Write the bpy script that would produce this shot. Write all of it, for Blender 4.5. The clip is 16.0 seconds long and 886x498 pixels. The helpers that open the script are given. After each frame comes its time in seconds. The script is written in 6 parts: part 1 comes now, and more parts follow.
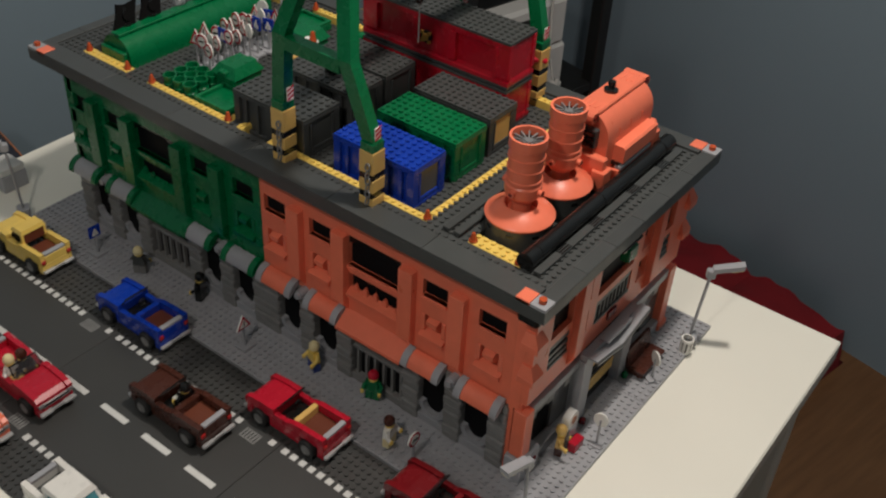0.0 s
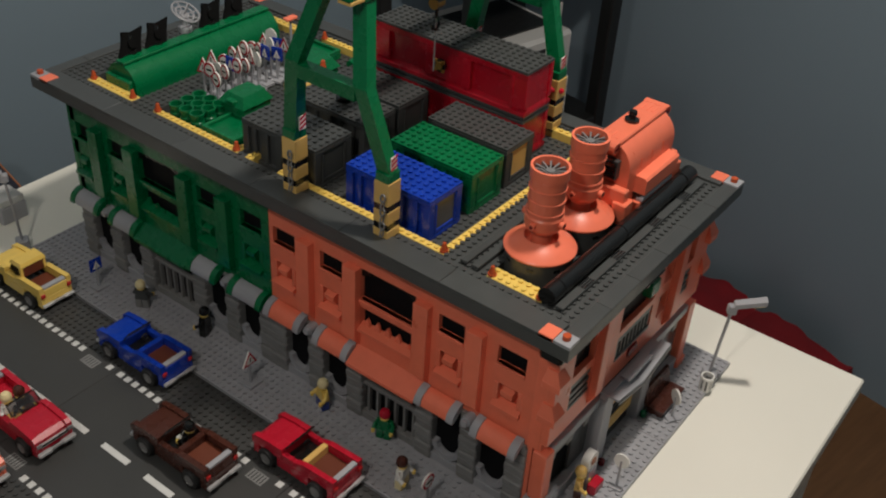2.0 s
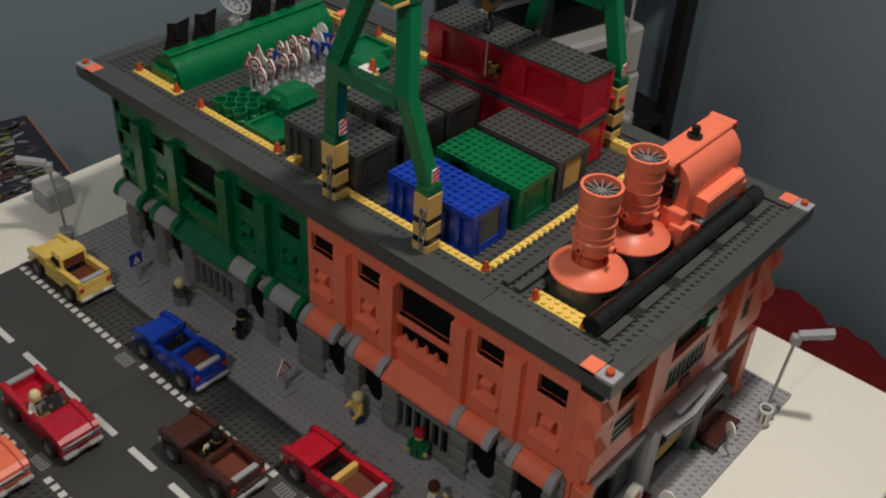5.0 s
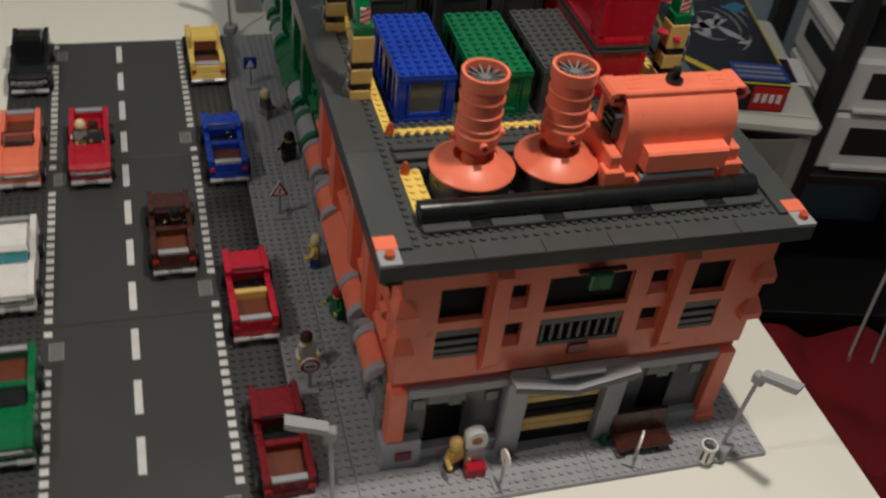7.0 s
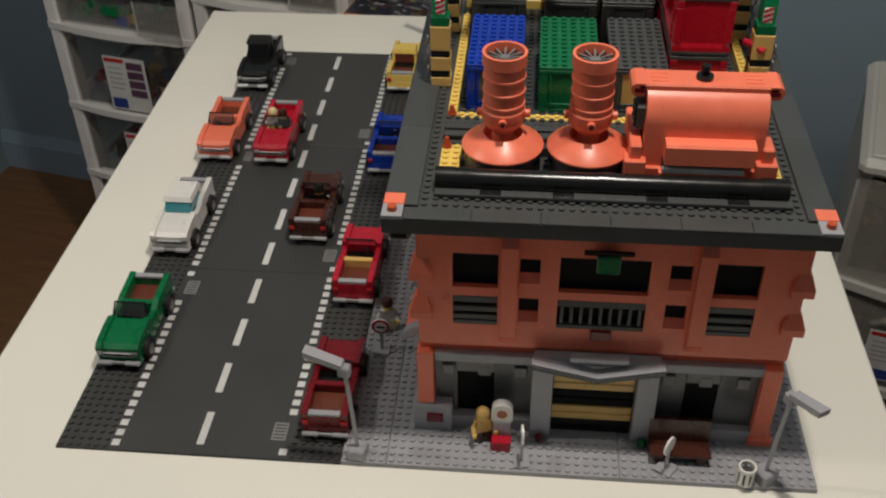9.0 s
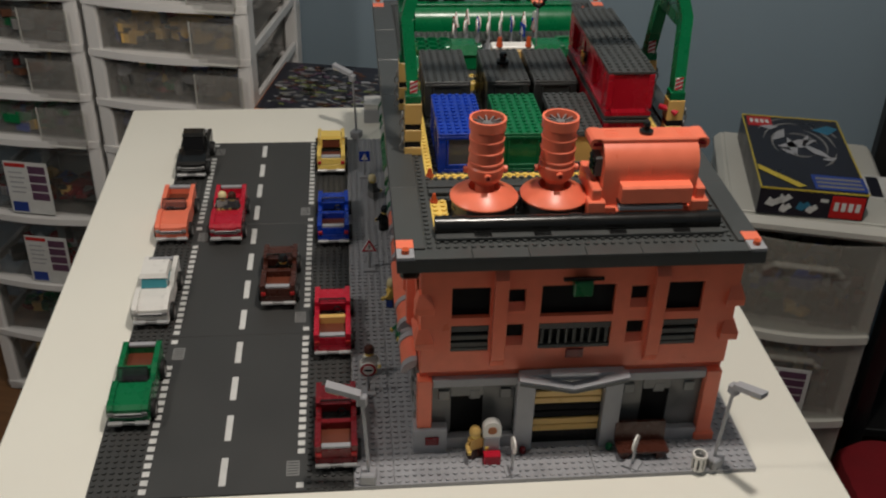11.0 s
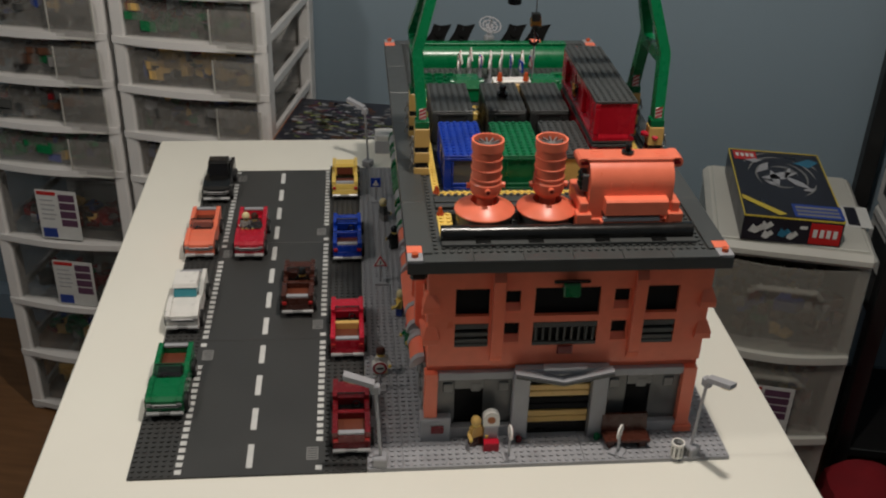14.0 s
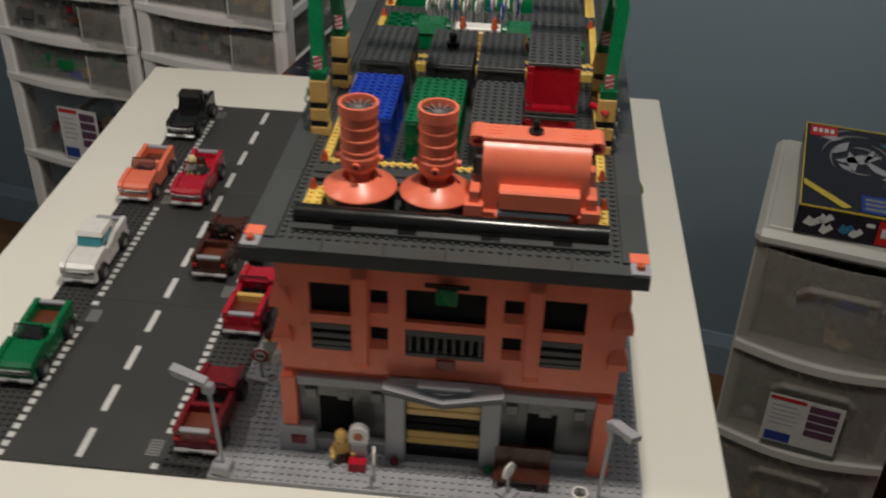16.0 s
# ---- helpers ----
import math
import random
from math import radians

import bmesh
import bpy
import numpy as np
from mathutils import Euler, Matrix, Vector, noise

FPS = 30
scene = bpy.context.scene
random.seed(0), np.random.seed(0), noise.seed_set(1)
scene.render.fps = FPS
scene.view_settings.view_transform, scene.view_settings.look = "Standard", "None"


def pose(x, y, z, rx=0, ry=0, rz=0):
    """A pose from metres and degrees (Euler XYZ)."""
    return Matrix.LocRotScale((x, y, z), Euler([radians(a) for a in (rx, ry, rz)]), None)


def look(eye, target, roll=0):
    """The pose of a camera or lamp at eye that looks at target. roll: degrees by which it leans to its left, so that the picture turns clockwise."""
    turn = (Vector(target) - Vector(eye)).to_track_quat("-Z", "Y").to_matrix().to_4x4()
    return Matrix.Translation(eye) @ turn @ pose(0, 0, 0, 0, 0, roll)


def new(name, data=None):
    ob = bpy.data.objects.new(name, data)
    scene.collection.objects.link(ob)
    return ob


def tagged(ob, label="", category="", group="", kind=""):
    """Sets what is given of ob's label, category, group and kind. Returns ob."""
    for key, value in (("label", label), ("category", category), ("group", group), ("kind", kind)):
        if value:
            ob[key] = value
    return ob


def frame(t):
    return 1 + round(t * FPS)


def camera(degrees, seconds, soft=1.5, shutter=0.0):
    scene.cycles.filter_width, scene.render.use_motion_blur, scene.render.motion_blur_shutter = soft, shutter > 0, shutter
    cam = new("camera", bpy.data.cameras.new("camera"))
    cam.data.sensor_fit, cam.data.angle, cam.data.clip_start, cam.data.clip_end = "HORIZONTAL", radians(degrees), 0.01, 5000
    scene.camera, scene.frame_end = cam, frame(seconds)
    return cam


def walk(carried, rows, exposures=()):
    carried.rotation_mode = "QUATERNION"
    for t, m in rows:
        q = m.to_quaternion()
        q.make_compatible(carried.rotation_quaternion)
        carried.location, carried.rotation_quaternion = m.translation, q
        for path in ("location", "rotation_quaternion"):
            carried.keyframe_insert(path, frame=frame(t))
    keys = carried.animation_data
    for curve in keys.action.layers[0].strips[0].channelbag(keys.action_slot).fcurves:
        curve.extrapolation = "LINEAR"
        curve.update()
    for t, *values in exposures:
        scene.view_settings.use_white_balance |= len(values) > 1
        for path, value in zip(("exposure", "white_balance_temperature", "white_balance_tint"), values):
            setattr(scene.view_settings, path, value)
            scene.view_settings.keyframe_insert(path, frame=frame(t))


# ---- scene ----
# ---------------- camera ----------------
cam = camera(47.0, 16.0, soft=2.1, shutter=0.5)
PATH = [
    (0, (-0.524, -0.263, 0.789), (0.773, 0.653, -0.426), 3.7),
    (0.5, (-0.517, -0.236, 0.794), (0.809, 0.648, -0.415), 3.4),
    (1, (-0.52, -0.224, 0.782), (0.823, 0.67, -0.401), 3.0),
    (1.5, (-0.526, -0.231, 0.774), (0.831, 0.679, -0.38), 4.2),
    (2, (-0.516, -0.232, 0.768), (0.819, 0.701, -0.392), 4.0),
    (2.5, (-0.526, -0.224, 0.77), (0.836, 0.673, -0.388), 3.5),
    (3, (-0.51, -0.214, 0.777), (0.783, 0.697, -0.447), 4.6),
    (3.5, (-0.492, -0.194, 0.782), (0.76, 0.772, -0.443), 4.3),
    (3.7, (-0.478, -0.188, 0.778), (0.789, 0.764, -0.442), 3.8),
    (5.8, (-0.436, -0.297, 0.751), (0.676, 0.868, -0.434), 5.3),
    (6, (-0.385, -0.334, 0.745), (0.645, 0.893, -0.453), 5.4),
    (6.5, (-0.229, -0.418, 0.726), (0.546, 0.969, -0.489), 6.0),
    (7, (-0.093, -0.456, 0.701), (0.429, 0.972, -0.599), 7.9),
    (7.5, (0.006, -0.46, 0.666), (0.317, 1.002, -0.663), 6.5),
    (8, (0.082, -0.419, 0.667), (0.063, 1.075, -0.663), 3.7),
    (8.5, (0.136, -0.476, 0.68), (0.017, 1.029, -0.633), -1.1),
    (8.7, (0.153, -0.519, 0.684), (-0.007, 1.011, -0.594), -1.0),
    (10.8, (0.017, -0.71, 0.725), (0.158, 0.97, -0.35), 0.9),
    (11, (0.004, -0.72, 0.728), (0.182, 0.966, -0.332), 1.7),
    (11.5, (-0.013, -0.756, 0.74), (0.204, 0.947, -0.284), 3.3),
    (12, (-0.011, -0.78, 0.755), (0.189, 0.946, -0.234), 2.6),
    (12.5, (-0.008, -0.816, 0.763), (0.152, 0.927, -0.205), 1.9),
    (13, (-0.007, -0.844, 0.766), (0.144, 0.897, -0.207), 1.6),
    (13.5, (-0.011, -0.854, 0.765), (0.143, 0.884, -0.214), 1.8),
    (14, (-0.009, -0.845, 0.76), (0.163, 0.886, -0.227), 1.8),
    (14.5, (0.001, -0.822, 0.752), (0.167, 0.897, -0.257), 0.8),
    (15, (0.032, -0.787, 0.737), (0.199, 0.919, -0.293), -0.2),
    (15.5, (0.145, -0.705, 0.727), (0.141, 0.99, -0.335), 1.3),
    (16, (0.267, -0.648, 0.711), (0.131, 1.011, -0.397), 1.8),
]

EXPOSURES = [(0.0, 0.0), (16.0, 0.0)]
walk(cam, [(t, look(eye, target, roll)) for t, eye, target, roll in PATH], EXPOSURES)

# ---------------- world and lamps ----------------
world = bpy.data.worlds.new("world")
scene.world = world
world.use_nodes = True
world.node_tree.nodes["Background"].inputs[0].default_value = (0.9, 0.8, 0.7, 1)
world.node_tree.nodes["Background"].inputs[1].default_value = 0.002


def point_light(name, place, watts, size, colour):
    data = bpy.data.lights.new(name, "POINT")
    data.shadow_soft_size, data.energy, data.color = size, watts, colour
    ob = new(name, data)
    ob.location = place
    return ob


WARM = (1.0, 0.925, 0.835)
point_light("ceiling_bulb_light", (0.26, 0.02, 1.36), 38.0, 0.04, WARM)
# Added fill without a known source; it brightens the long street front.
point_light("second_bulb_light", (-0.80, 0.00, 1.18), 14.0, 0.04, WARM)

# ---------------- materials ----------------


def nodes_of(name):
    m = bpy.data.materials.new(name)
    m.use_nodes = True
    return m, m.node_tree.nodes, m.node_tree.links, m.node_tree.nodes["Principled BSDF"]


def surface(name, colour, rough=0.3, metal=0.0, vary=0.12, scale=60.0, bump=0.05, fine=900.0, spec=0.5, island=False):
    """Plastic, paint or metal: a base colour that varies a little, with dust in the gloss and fine relief."""
    m, n, l, p = nodes_of(name)
    co = n.new("ShaderNodeTexCoord")
    broad = n.new("ShaderNodeTexNoise")
    broad.inputs["Scale"].default_value, broad.inputs["Detail"].default_value = scale, 4.0
    grain = n.new("ShaderNodeTexNoise")
    grain.inputs["Scale"].default_value, grain.inputs["Detail"].default_value = fine, 2.0
    l.new(co.outputs["Object"], broad.inputs["Vector"])
    l.new(co.outputs["Object"], grain.inputs["Vector"])
    mix = n.new("ShaderNodeMix")
    mix.data_type = "RGBA"
    mix.inputs["A"].default_value = (*[c * (1 - vary) for c in colour], 1)
    mix.inputs["B"].default_value = (*[min(1, c * (1 + vary)) for c in colour], 1)
    l.new(broad.outputs["Fac"], mix.inputs["Factor"])
    hue = n.new("ShaderNodeHueSaturation")
    rnd = n.new("ShaderNodeObjectInfo") if not island else n.new("ShaderNodeNewGeometry")
    ramp = n.new("ShaderNodeMapRange")
    ramp.inputs["To Min"].default_value, ramp.inputs["To Max"].default_value = 0.93, 1.07
    l.new(rnd.outputs["Random" if not island else "Random Per Island"], ramp.inputs["Value"])
    l.new(ramp.outputs["Result"], hue.inputs["Value"])
    l.new(mix.outputs["Result"], hue.inputs["Color"])
    l.new(hue.outputs["Color"], p.inputs["Base Color"])
    gloss = n.new("ShaderNodeMapRange")
    gloss.inputs["To Min"].default_value, gloss.inputs["To Max"].default_value = max(0.02, rough - 0.1), min(1, rough + 0.14)
    l.new(broad.outputs["Fac"], gloss.inputs["Value"])
    l.new(gloss.outputs["Result"], p.inputs["Roughness"])
    p.inputs["Metallic"].default_value = metal
    p.inputs["Specular IOR Level"].default_value = spec
    if bump:
        b = n.new("ShaderNodeBump")
        b.inputs["Strength"].default_value, b.inputs["Distance"].default_value = bump, 0.0006
        l.new(grain.outputs["Fac"], b.inputs["Height"])
        l.new(b.outputs["Normal"], p.inputs["Normal"])
    return m


ORANGE = surface("orange_plastic", (0.86, 0.196, 0.108), 0.31)
GREEN = surface("green_plastic", (0.0, 0.13, 0.042), 0.26)
DGREY = surface("dark_grey_plastic", (0.058, 0.061, 0.060), 0.33)
ROADGREY = surface("road_grey_plastic", (0.050, 0.050, 0.049), 0.42, scale=12.0)
LGREY = surface("light_grey_plastic", (0.335, 0.335, 0.355), 0.33)
STONE = surface("stone_grey_plastic", (0.20, 0.195, 0.19), 0.4, vary=0.2, scale=120.0)
BLACK = surface("black_plastic", (0.008, 0.008, 0.008), 0.2)
YELLOW = surface("yellow_plastic", (0.80, 0.56, 0.13), 0.3)
TAN = surface("tan_yellow_plastic", (0.66, 0.42, 0.13), 0.3)
BLUE = surface("blue_plastic", (0.006, 0.04, 0.36), 0.24)
RED = surface("red_plastic", (0.45, 0.010, 0.028), 0.24)
DARKRED = surface("dark_red_plastic", (0.16, 0.006, 0.010), 0.24)
CONTAINERRED = surface("container_red_plastic", (0.45, 0.006, 0.02), 0.24)
BROWN = surface("brown_plastic", (0.062, 0.018, 0.011), 0.26)
BED = surface("reddish_brown_plastic", (0.13, 0.035, 0.018), 0.35)
WHITE = surface("white_plastic", (0.74, 0.72, 0.68), 0.28)
CHROME = surface("grey_metallic_plastic", (0.5, 0.5, 0.5), 0.3, metal=0.4)
GRILLE = surface("dull_silver_plastic", (0.28, 0.28, 0.28), 0.35, metal=0.5)
RUBBER = surface("tyre_rubber", (0.012, 0.012, 0.012), 0.6)
PALE = surface("cream_plastic", (0.74, 0.62, 0.34), 0.3)
CONE = surface("translucent_orange_plastic", (0.46, 0.075, 0.022), 0.25)
# Smoked car glass and black slats; also stands in for dark rooms behind windows.
SMOKESHADE = surface("smoked_plastic_and_interior_shade", (0.006, 0.006, 0.007), 0.5, spec=0.08)
MATTBLACK = surface("matt_black_plastic", (0.006, 0.006, 0.006), 0.8, spec=0.05)
TEAL = surface("pale_blue_clear_plastic", (0.06, 0.27, 0.32), 0.08)
WINGREY = surface("clear_grey_plastic", (0.10, 0.10, 0.10), 0.15)
MARK = surface("road_marking_paint", (0.62, 0.62, 0.60), 0.45)
DRAIN = surface("drain_print", (0.22, 0.22, 0.215), 0.45)
GOLD = surface("gold_plastic", (0.45, 0.24, 0.05), 0.3, metal=0.5)
TABLE = surface("white_laminate", (0.79, 0.765, 0.68), 0.38, vary=0.04, scale=5.0, fine=400.0, bump=0.02)
PAINT = surface("blue_grey_wall_paint", (0.220, 0.288, 0.340), 0.75, vary=0.07, scale=2.5, fine=220.0, bump=0.12)
CEIL = surface("grey_ceiling_paint", (0.32, 0.31, 0.30), 0.85, vary=0.03, scale=3.0, fine=200.0, bump=0.1)
TRIM = surface("blue_trim_paint", (0.24, 0.32, 0.40), 0.5, vary=0.05, scale=6.0)
DRAWERWHITE = surface("white_drawer_plastic", (0.72, 0.70, 0.68), 0.35, vary=0.05, scale=8.0, fine=300.0)
CARTGREY = surface("clouded_cart_plastic", (0.56, 0.55, 0.50), 0.4, vary=0.06, scale=8.0, fine=300.0)
SHELFBLACK = surface("black_shelf_metal", (0.012, 0.012, 0.012), 0.4)
CLOTH = surface("red_cloth", (0.22, 0.006, 0.012), 0.9, vary=0.35, scale=9.0, fine=160.0, bump=0.8)
PRINTERWHITE = surface("off_white_plastic", (0.6, 0.59, 0.57), 0.4, vary=0.05, scale=10.0)
CARDBLACK = surface("printed_black_card", (0.015, 0.015, 0.024), 0.3, vary=0.4, scale=30.0)
CARDYELLOW = surface("printed_yellow_card", (0.55, 0.42, 0.05), 0.35)
CARDRED = surface("printed_red_card", (0.45, 0.015, 0.015), 0.35)
CARDBLUE = surface("printed_blue_card", (0.02, 0.05, 0.25), 0.35)
CARDWHITE = surface("printed_white_card", (0.6, 0.6, 0.58), 0.35)
CARDORANGE = surface("printed_orange_card", (0.42, 0.13, 0.03), 0.4, vary=0.3, scale=40.0)
CARDBROWN = surface("printed_brown_card", (0.10, 0.04, 0.02), 0.4, vary=0.3, scale=40.0)
CARDPURPLE = surface("printed_purple_card", (0.10, 0.045, 0.085), 0.4, vary=0.35, scale=60.0)
CARDTEAL = surface("printed_teal_card", (0.03, 0.16, 0.26), 0.35)
CABLE = surface("white_cable_rubber", (0.5, 0.48, 0.45), 0.5)
OLIVE = surface("pale_green_plastic", (0.22, 0.26, 0.07), 0.3)


def wood():
    m, n, l, p = nodes_of("wood_floorboards")
    co, mp = n.new("ShaderNodeTexCoord"), n.new("ShaderNodeMapping")
    mp.inputs["Scale"].default_value = (3.0, 30.0, 3.0)
    wave = n.new("ShaderNodeTexNoise")
    wave.inputs["Scale"].default_value, wave.inputs["Detail"].default_value = 2.0, 6.0
    ramp = n.new("ShaderNodeValToRGB")
    ramp.color_ramp.elements[0].color, ramp.color_ramp.elements[1].color = (0.10, 0.045, 0.018, 1), (0.26, 0.13, 0.055, 1)
    l.new(co.outputs["Object"], mp.inputs["Vector"])
    l.new(mp.outputs["Vector"], wave.inputs["Vector"])
    l.new(wave.outputs["Fac"], ramp.inputs["Fac"])
    l.new(ramp.outputs["Color"], p.inputs["Base Color"])
    p.inputs["Roughness"].default_value = 0.4
    return m


WOOD = wood()


def cloudy(name, colour, clear):
    """Frosted see-through plastic of a drawer front."""
    m, n, l, p = nodes_of(name)
    p.inputs["Base Color"].default_value, p.inputs["Roughness"].default_value = (*colour, 1), 0.3
    see = n.new("ShaderNodeBsdfTransparent")
    mix = n.new("ShaderNodeMixShader")
    tex = n.new("ShaderNodeTexNoise")
    tex.inputs["Scale"].default_value = 14.0
    rng = n.new("ShaderNodeMapRange")
    rng.inputs["To Min"].default_value, rng.inputs["To Max"].default_value = clear - 0.06, clear + 0.06
    l.new(tex.outputs["Fac"], rng.inputs["Value"])
    l.new(rng.outputs["Result"], mix.inputs["Fac"])
    l.new(p.outputs["BSDF"], mix.inputs[1])
    l.new(see.outputs["BSDF"], mix.inputs[2])
    l.new(mix.outputs["Shader"], n["Material Output"].inputs["Surface"])
    return m


CLOUDY = cloudy("frosted_drawer_plastic", (0.33, 0.315, 0.29), 0.75)
CARTCLOUDY = cloudy("clouded_cart_drawer_plastic", (0.42, 0.40, 0.35), 0.64)
DEEPCLEAR = cloudy("clear_drawer_plastic", (0.16, 0.16, 0.15), 0.87)
CLEAR = cloudy("clear_smoke_plastic", (0.04, 0.04, 0.045), 0.62)

# ---------------- mesh tools ----------------
S, P, B = 0.008, 0.0032, 0.0096


class Build:
    """Gathers verts and faces for one mesh."""

    def __init__(self):
        self.v, self.f, self.m, self.s = [], [], [], []

    def add(self, verts, faces, mat=0, smooth=False):
        k = len(self.v)
        self.v += [tuple(q) for q in verts]
        for q in faces:
            self.f.append(tuple(k + i for i in q))
            self.m.append(mat)
            self.s.append(smooth)
        return self

    def hexa(self, c, mat=0):
        """Eight corners: bottom ring, then top ring, counter-clockwise from above."""
        return self.add(c, [(3, 2, 1, 0), (4, 5, 6, 7), (0, 1, 5, 4), (1, 2, 6, 5), (2, 3, 7, 6), (3, 0, 4, 7)], mat)

    def box(self, x0, x1, y0, y1, z0, z1, mat=0, c=0.0):
        if c <= 0:
            return self.hexa([(x0, y0, z0), (x1, y0, z0), (x1, y1, z0), (x0, y1, z0), (x0, y0, z1), (x1, y0, z1), (x1, y1, z1), (x0, y1, z1)], mat)
        lo, hi = (x0, y0, z0), (x1, y1, z1)
        ids, verts = {}, []
        for sx in (0, 1):
            for sy in (0, 1):
                for sz in (0, 1):
                    s = (sx, sy, sz)
                    for a in range(3):
                        ids[s, a] = len(verts)
                        verts.append([(hi if s[i] else lo)[i] + (0 if i == a else (-c if s[i] else c)) for i in range(3)])
        faces = []
        mid = [(lo[i] + hi[i]) / 2 for i in range(3)]
        for a in range(3):
            b, d = (a + 1) % 3, (a + 2) % 3

            def key(va, vb, vd):
                s = [0, 0, 0]
                s[a], s[b], s[d] = va, vb, vd
                return tuple(s)
            for s in (0, 1):
                faces.append([ids[key(s, q, r), a] for q, r in ((0, 0), (1, 0), (1, 1), (0, 1))])
                for r in (0, 1):
                    faces.append([ids[key(s, r, 0), a], ids[key(s, r, 1), a], ids[key(s, r, 1), b], ids[key(s, r, 0), b]])
        for s in {q for q, _ in ids}:
            faces.append([ids[s, 0], ids[s, 1], ids[s, 2]])
        good = []
        for q in faces:
            p = [Vector(verts[i]) for i in q]
            n = (p[1] - p[0]).cross(p[2] - p[0])
            good.append(q if n.dot(sum(p, Vector()) / len(p) - Vector(mid)) > 0 else q[::-1])
        return self.add(verts, good, mat)

    def cyl(self, x, y, z0, z1, r, n=16, mat=0, axis="z", r2=None, caps=True):
        r2 = r if r2 is None else r2
        ring = [(math.cos(2 * math.pi * i / n), math.sin(2 * math.pi * i / n)) for i in range(n)]
        pts = [(r * a, r * b, z0) for a, b in ring] + [(r2 * a, r2 * b, z1) for a, b in ring]
        out = []
        for a, b, h in pts:
            out.append({"z": (x + a, y + b, h), "x": (h, x + a, y + b), "y": (x + b, h, y + a)}[axis])
        self.add(out, [(i, (i + 1) % n, n + (i + 1) % n, n + i) for i in range(n)], mat, True)
        if caps:
            k = len(self.v) - 2 * n
            self.f += [tuple(k + i for i in reversed(range(n))), tuple(k + n + i for i in range(n))]
            self.m += [mat, mat]
            self.s += [False, False]
        return self

    def lathe(self, x, y, profile, n=32, mat=0):
        """Profile of (radius, height) from the bottom up, turned round the upright at x, y."""
        k = len(self.v)
        for r, z in profile:
            self.v += [(x + r * math.cos(2 * math.pi * i / n), y + r * math.sin(2 * math.pi * i / n), z) for i in range(n)]
        for j in range(len(profile) - 1):
            for i in range(n):
                self.f.append((k + j * n + i, k + j * n + (i + 1) % n, k + (j + 1) * n + (i + 1) % n, k + (j + 1) * n + i))
                self.m.append(mat)
                self.s.append(True)
        return self

    def prism(self, outline, a0, a1, axis="x", mat=0, smooth=False):
        """An outline of (p, q) drawn out along an axis: x takes (y, z), y takes (x, z), z takes (x, y)."""
        n = len(outline)

        def at(p, q, h):
            return {"x": (h, p, q), "y": (p, h, q), "z": (p, q, h)}[axis]
        verts = [at(p, q, a0) for p, q in outline] + [at(p, q, a1) for p, q in outline]
        area = sum(outline[i][0] * outline[(i + 1) % n][1] - outline[(i + 1) % n][0] * outline[i][1] for i in range(n))
        turn = (area > 0) ^ (axis == "y")
        side = [(i, (i + 1) % n, n + (i + 1) % n, n + i) for i in range(n)]
        ends = [tuple(reversed(range(n))), tuple(range(n, 2 * n))]
        if not turn:
            side, ends = [q[::-1] for q in side], [q[::-1] for q in ends]
        self.add(verts, side, mat, smooth)
        k = len(self.v) - 2 * n
        for q in ends:
            self.f.append(tuple(k + i for i in q))
            self.m.append(mat)
            self.s.append(False)
        return self

    def tube(self, pts, r, n=8, mat=0):
        pts = [Vector(q) for q in pts]
        k = len(self.v)
        for i, q in enumerate(pts):
            d = (pts[min(i + 1, len(pts) - 1)] - pts[max(i - 1, 0)]).normalized()
            a = d.cross(Vector((0.31, 0.22, 0.93))).normalized()
            b = d.cross(a)
            self.v += [tuple(q + r * (math.cos(2 * math.pi * j / n) * a + math.sin(2 * math.pi * j / n) * b)) for j in range(n)]
        for i in range(len(pts) - 1):
            for j in range(n):
                self.f.append((k + i * n + j, k + i * n + (j + 1) % n, k + (i + 1) * n + (j + 1) % n, k + (i + 1) * n + j))
                self.m.append(mat)
                self.s.append(True)
        self.f += [tuple(k + j for j in range(n)), tuple(k + (len(pts) - 1) * n + j for j in reversed(range(n)))]
        self.m += [mat, mat]
        self.s += [False, False]
        return self

    def stud(self, x, y, z, mat=0, n=10):
        return self.cyl(x, y, z, z + 0.0017, 0.0024, n, mat)

    def studs(self, x0, x1, y0, y1, z, mat=0, skip=None):
        """Studs on an 8 mm grid inside a rectangle."""
        nx, ny = max(1, round((x1 - x0) / S)), max(1, round((y1 - y0) / S))
        for i in range(nx):
            for j in range(ny):
                x, y = x0 + (i + 0.5) * (x1 - x0) / nx, y0 + (j + 0.5) * (y1 - y0) / ny
                if not (skip and skip(x, y)):
                    self.stud(x, y, z, mat, 8)
        return self

    def mesh(self, name, mats):
        me = bpy.data.meshes.new(name)
        me.from_pydata(self.v, [], self.f)
        for m in mats:
            me.materials.append(m)
        me.polygons.foreach_set("material_index", self.m)
        me.polygons.foreach_set("use_smooth", self.s)
        me.update()
        if any(self.s):
            me.set_sharp_from_angle(angle=radians(32))
        return me


def part(name, build, mats, parent=None, label="", at=None):
    """Links a build as one mesh object under a thing or a part."""
    ob = new(name, build.mesh(name, mats if isinstance(mats, (list, tuple)) else [mats]))
    if parent:
        ob.parent = parent
    if at:
        ob.matrix_basis = at
    if label:
        tagged(ob, label)
    return ob


def thing(name, place, label, category, group="", turn=0.0):
    ob = new(name)
    ob.empty_display_size = 0.01
    ob.matrix_basis = pose(*place, 0, 0, turn)
    return tagged(ob, label, category, group)


def setting(name, build, mats, label):
    return tagged(part(name, build, mats), label, "", "", "structure")


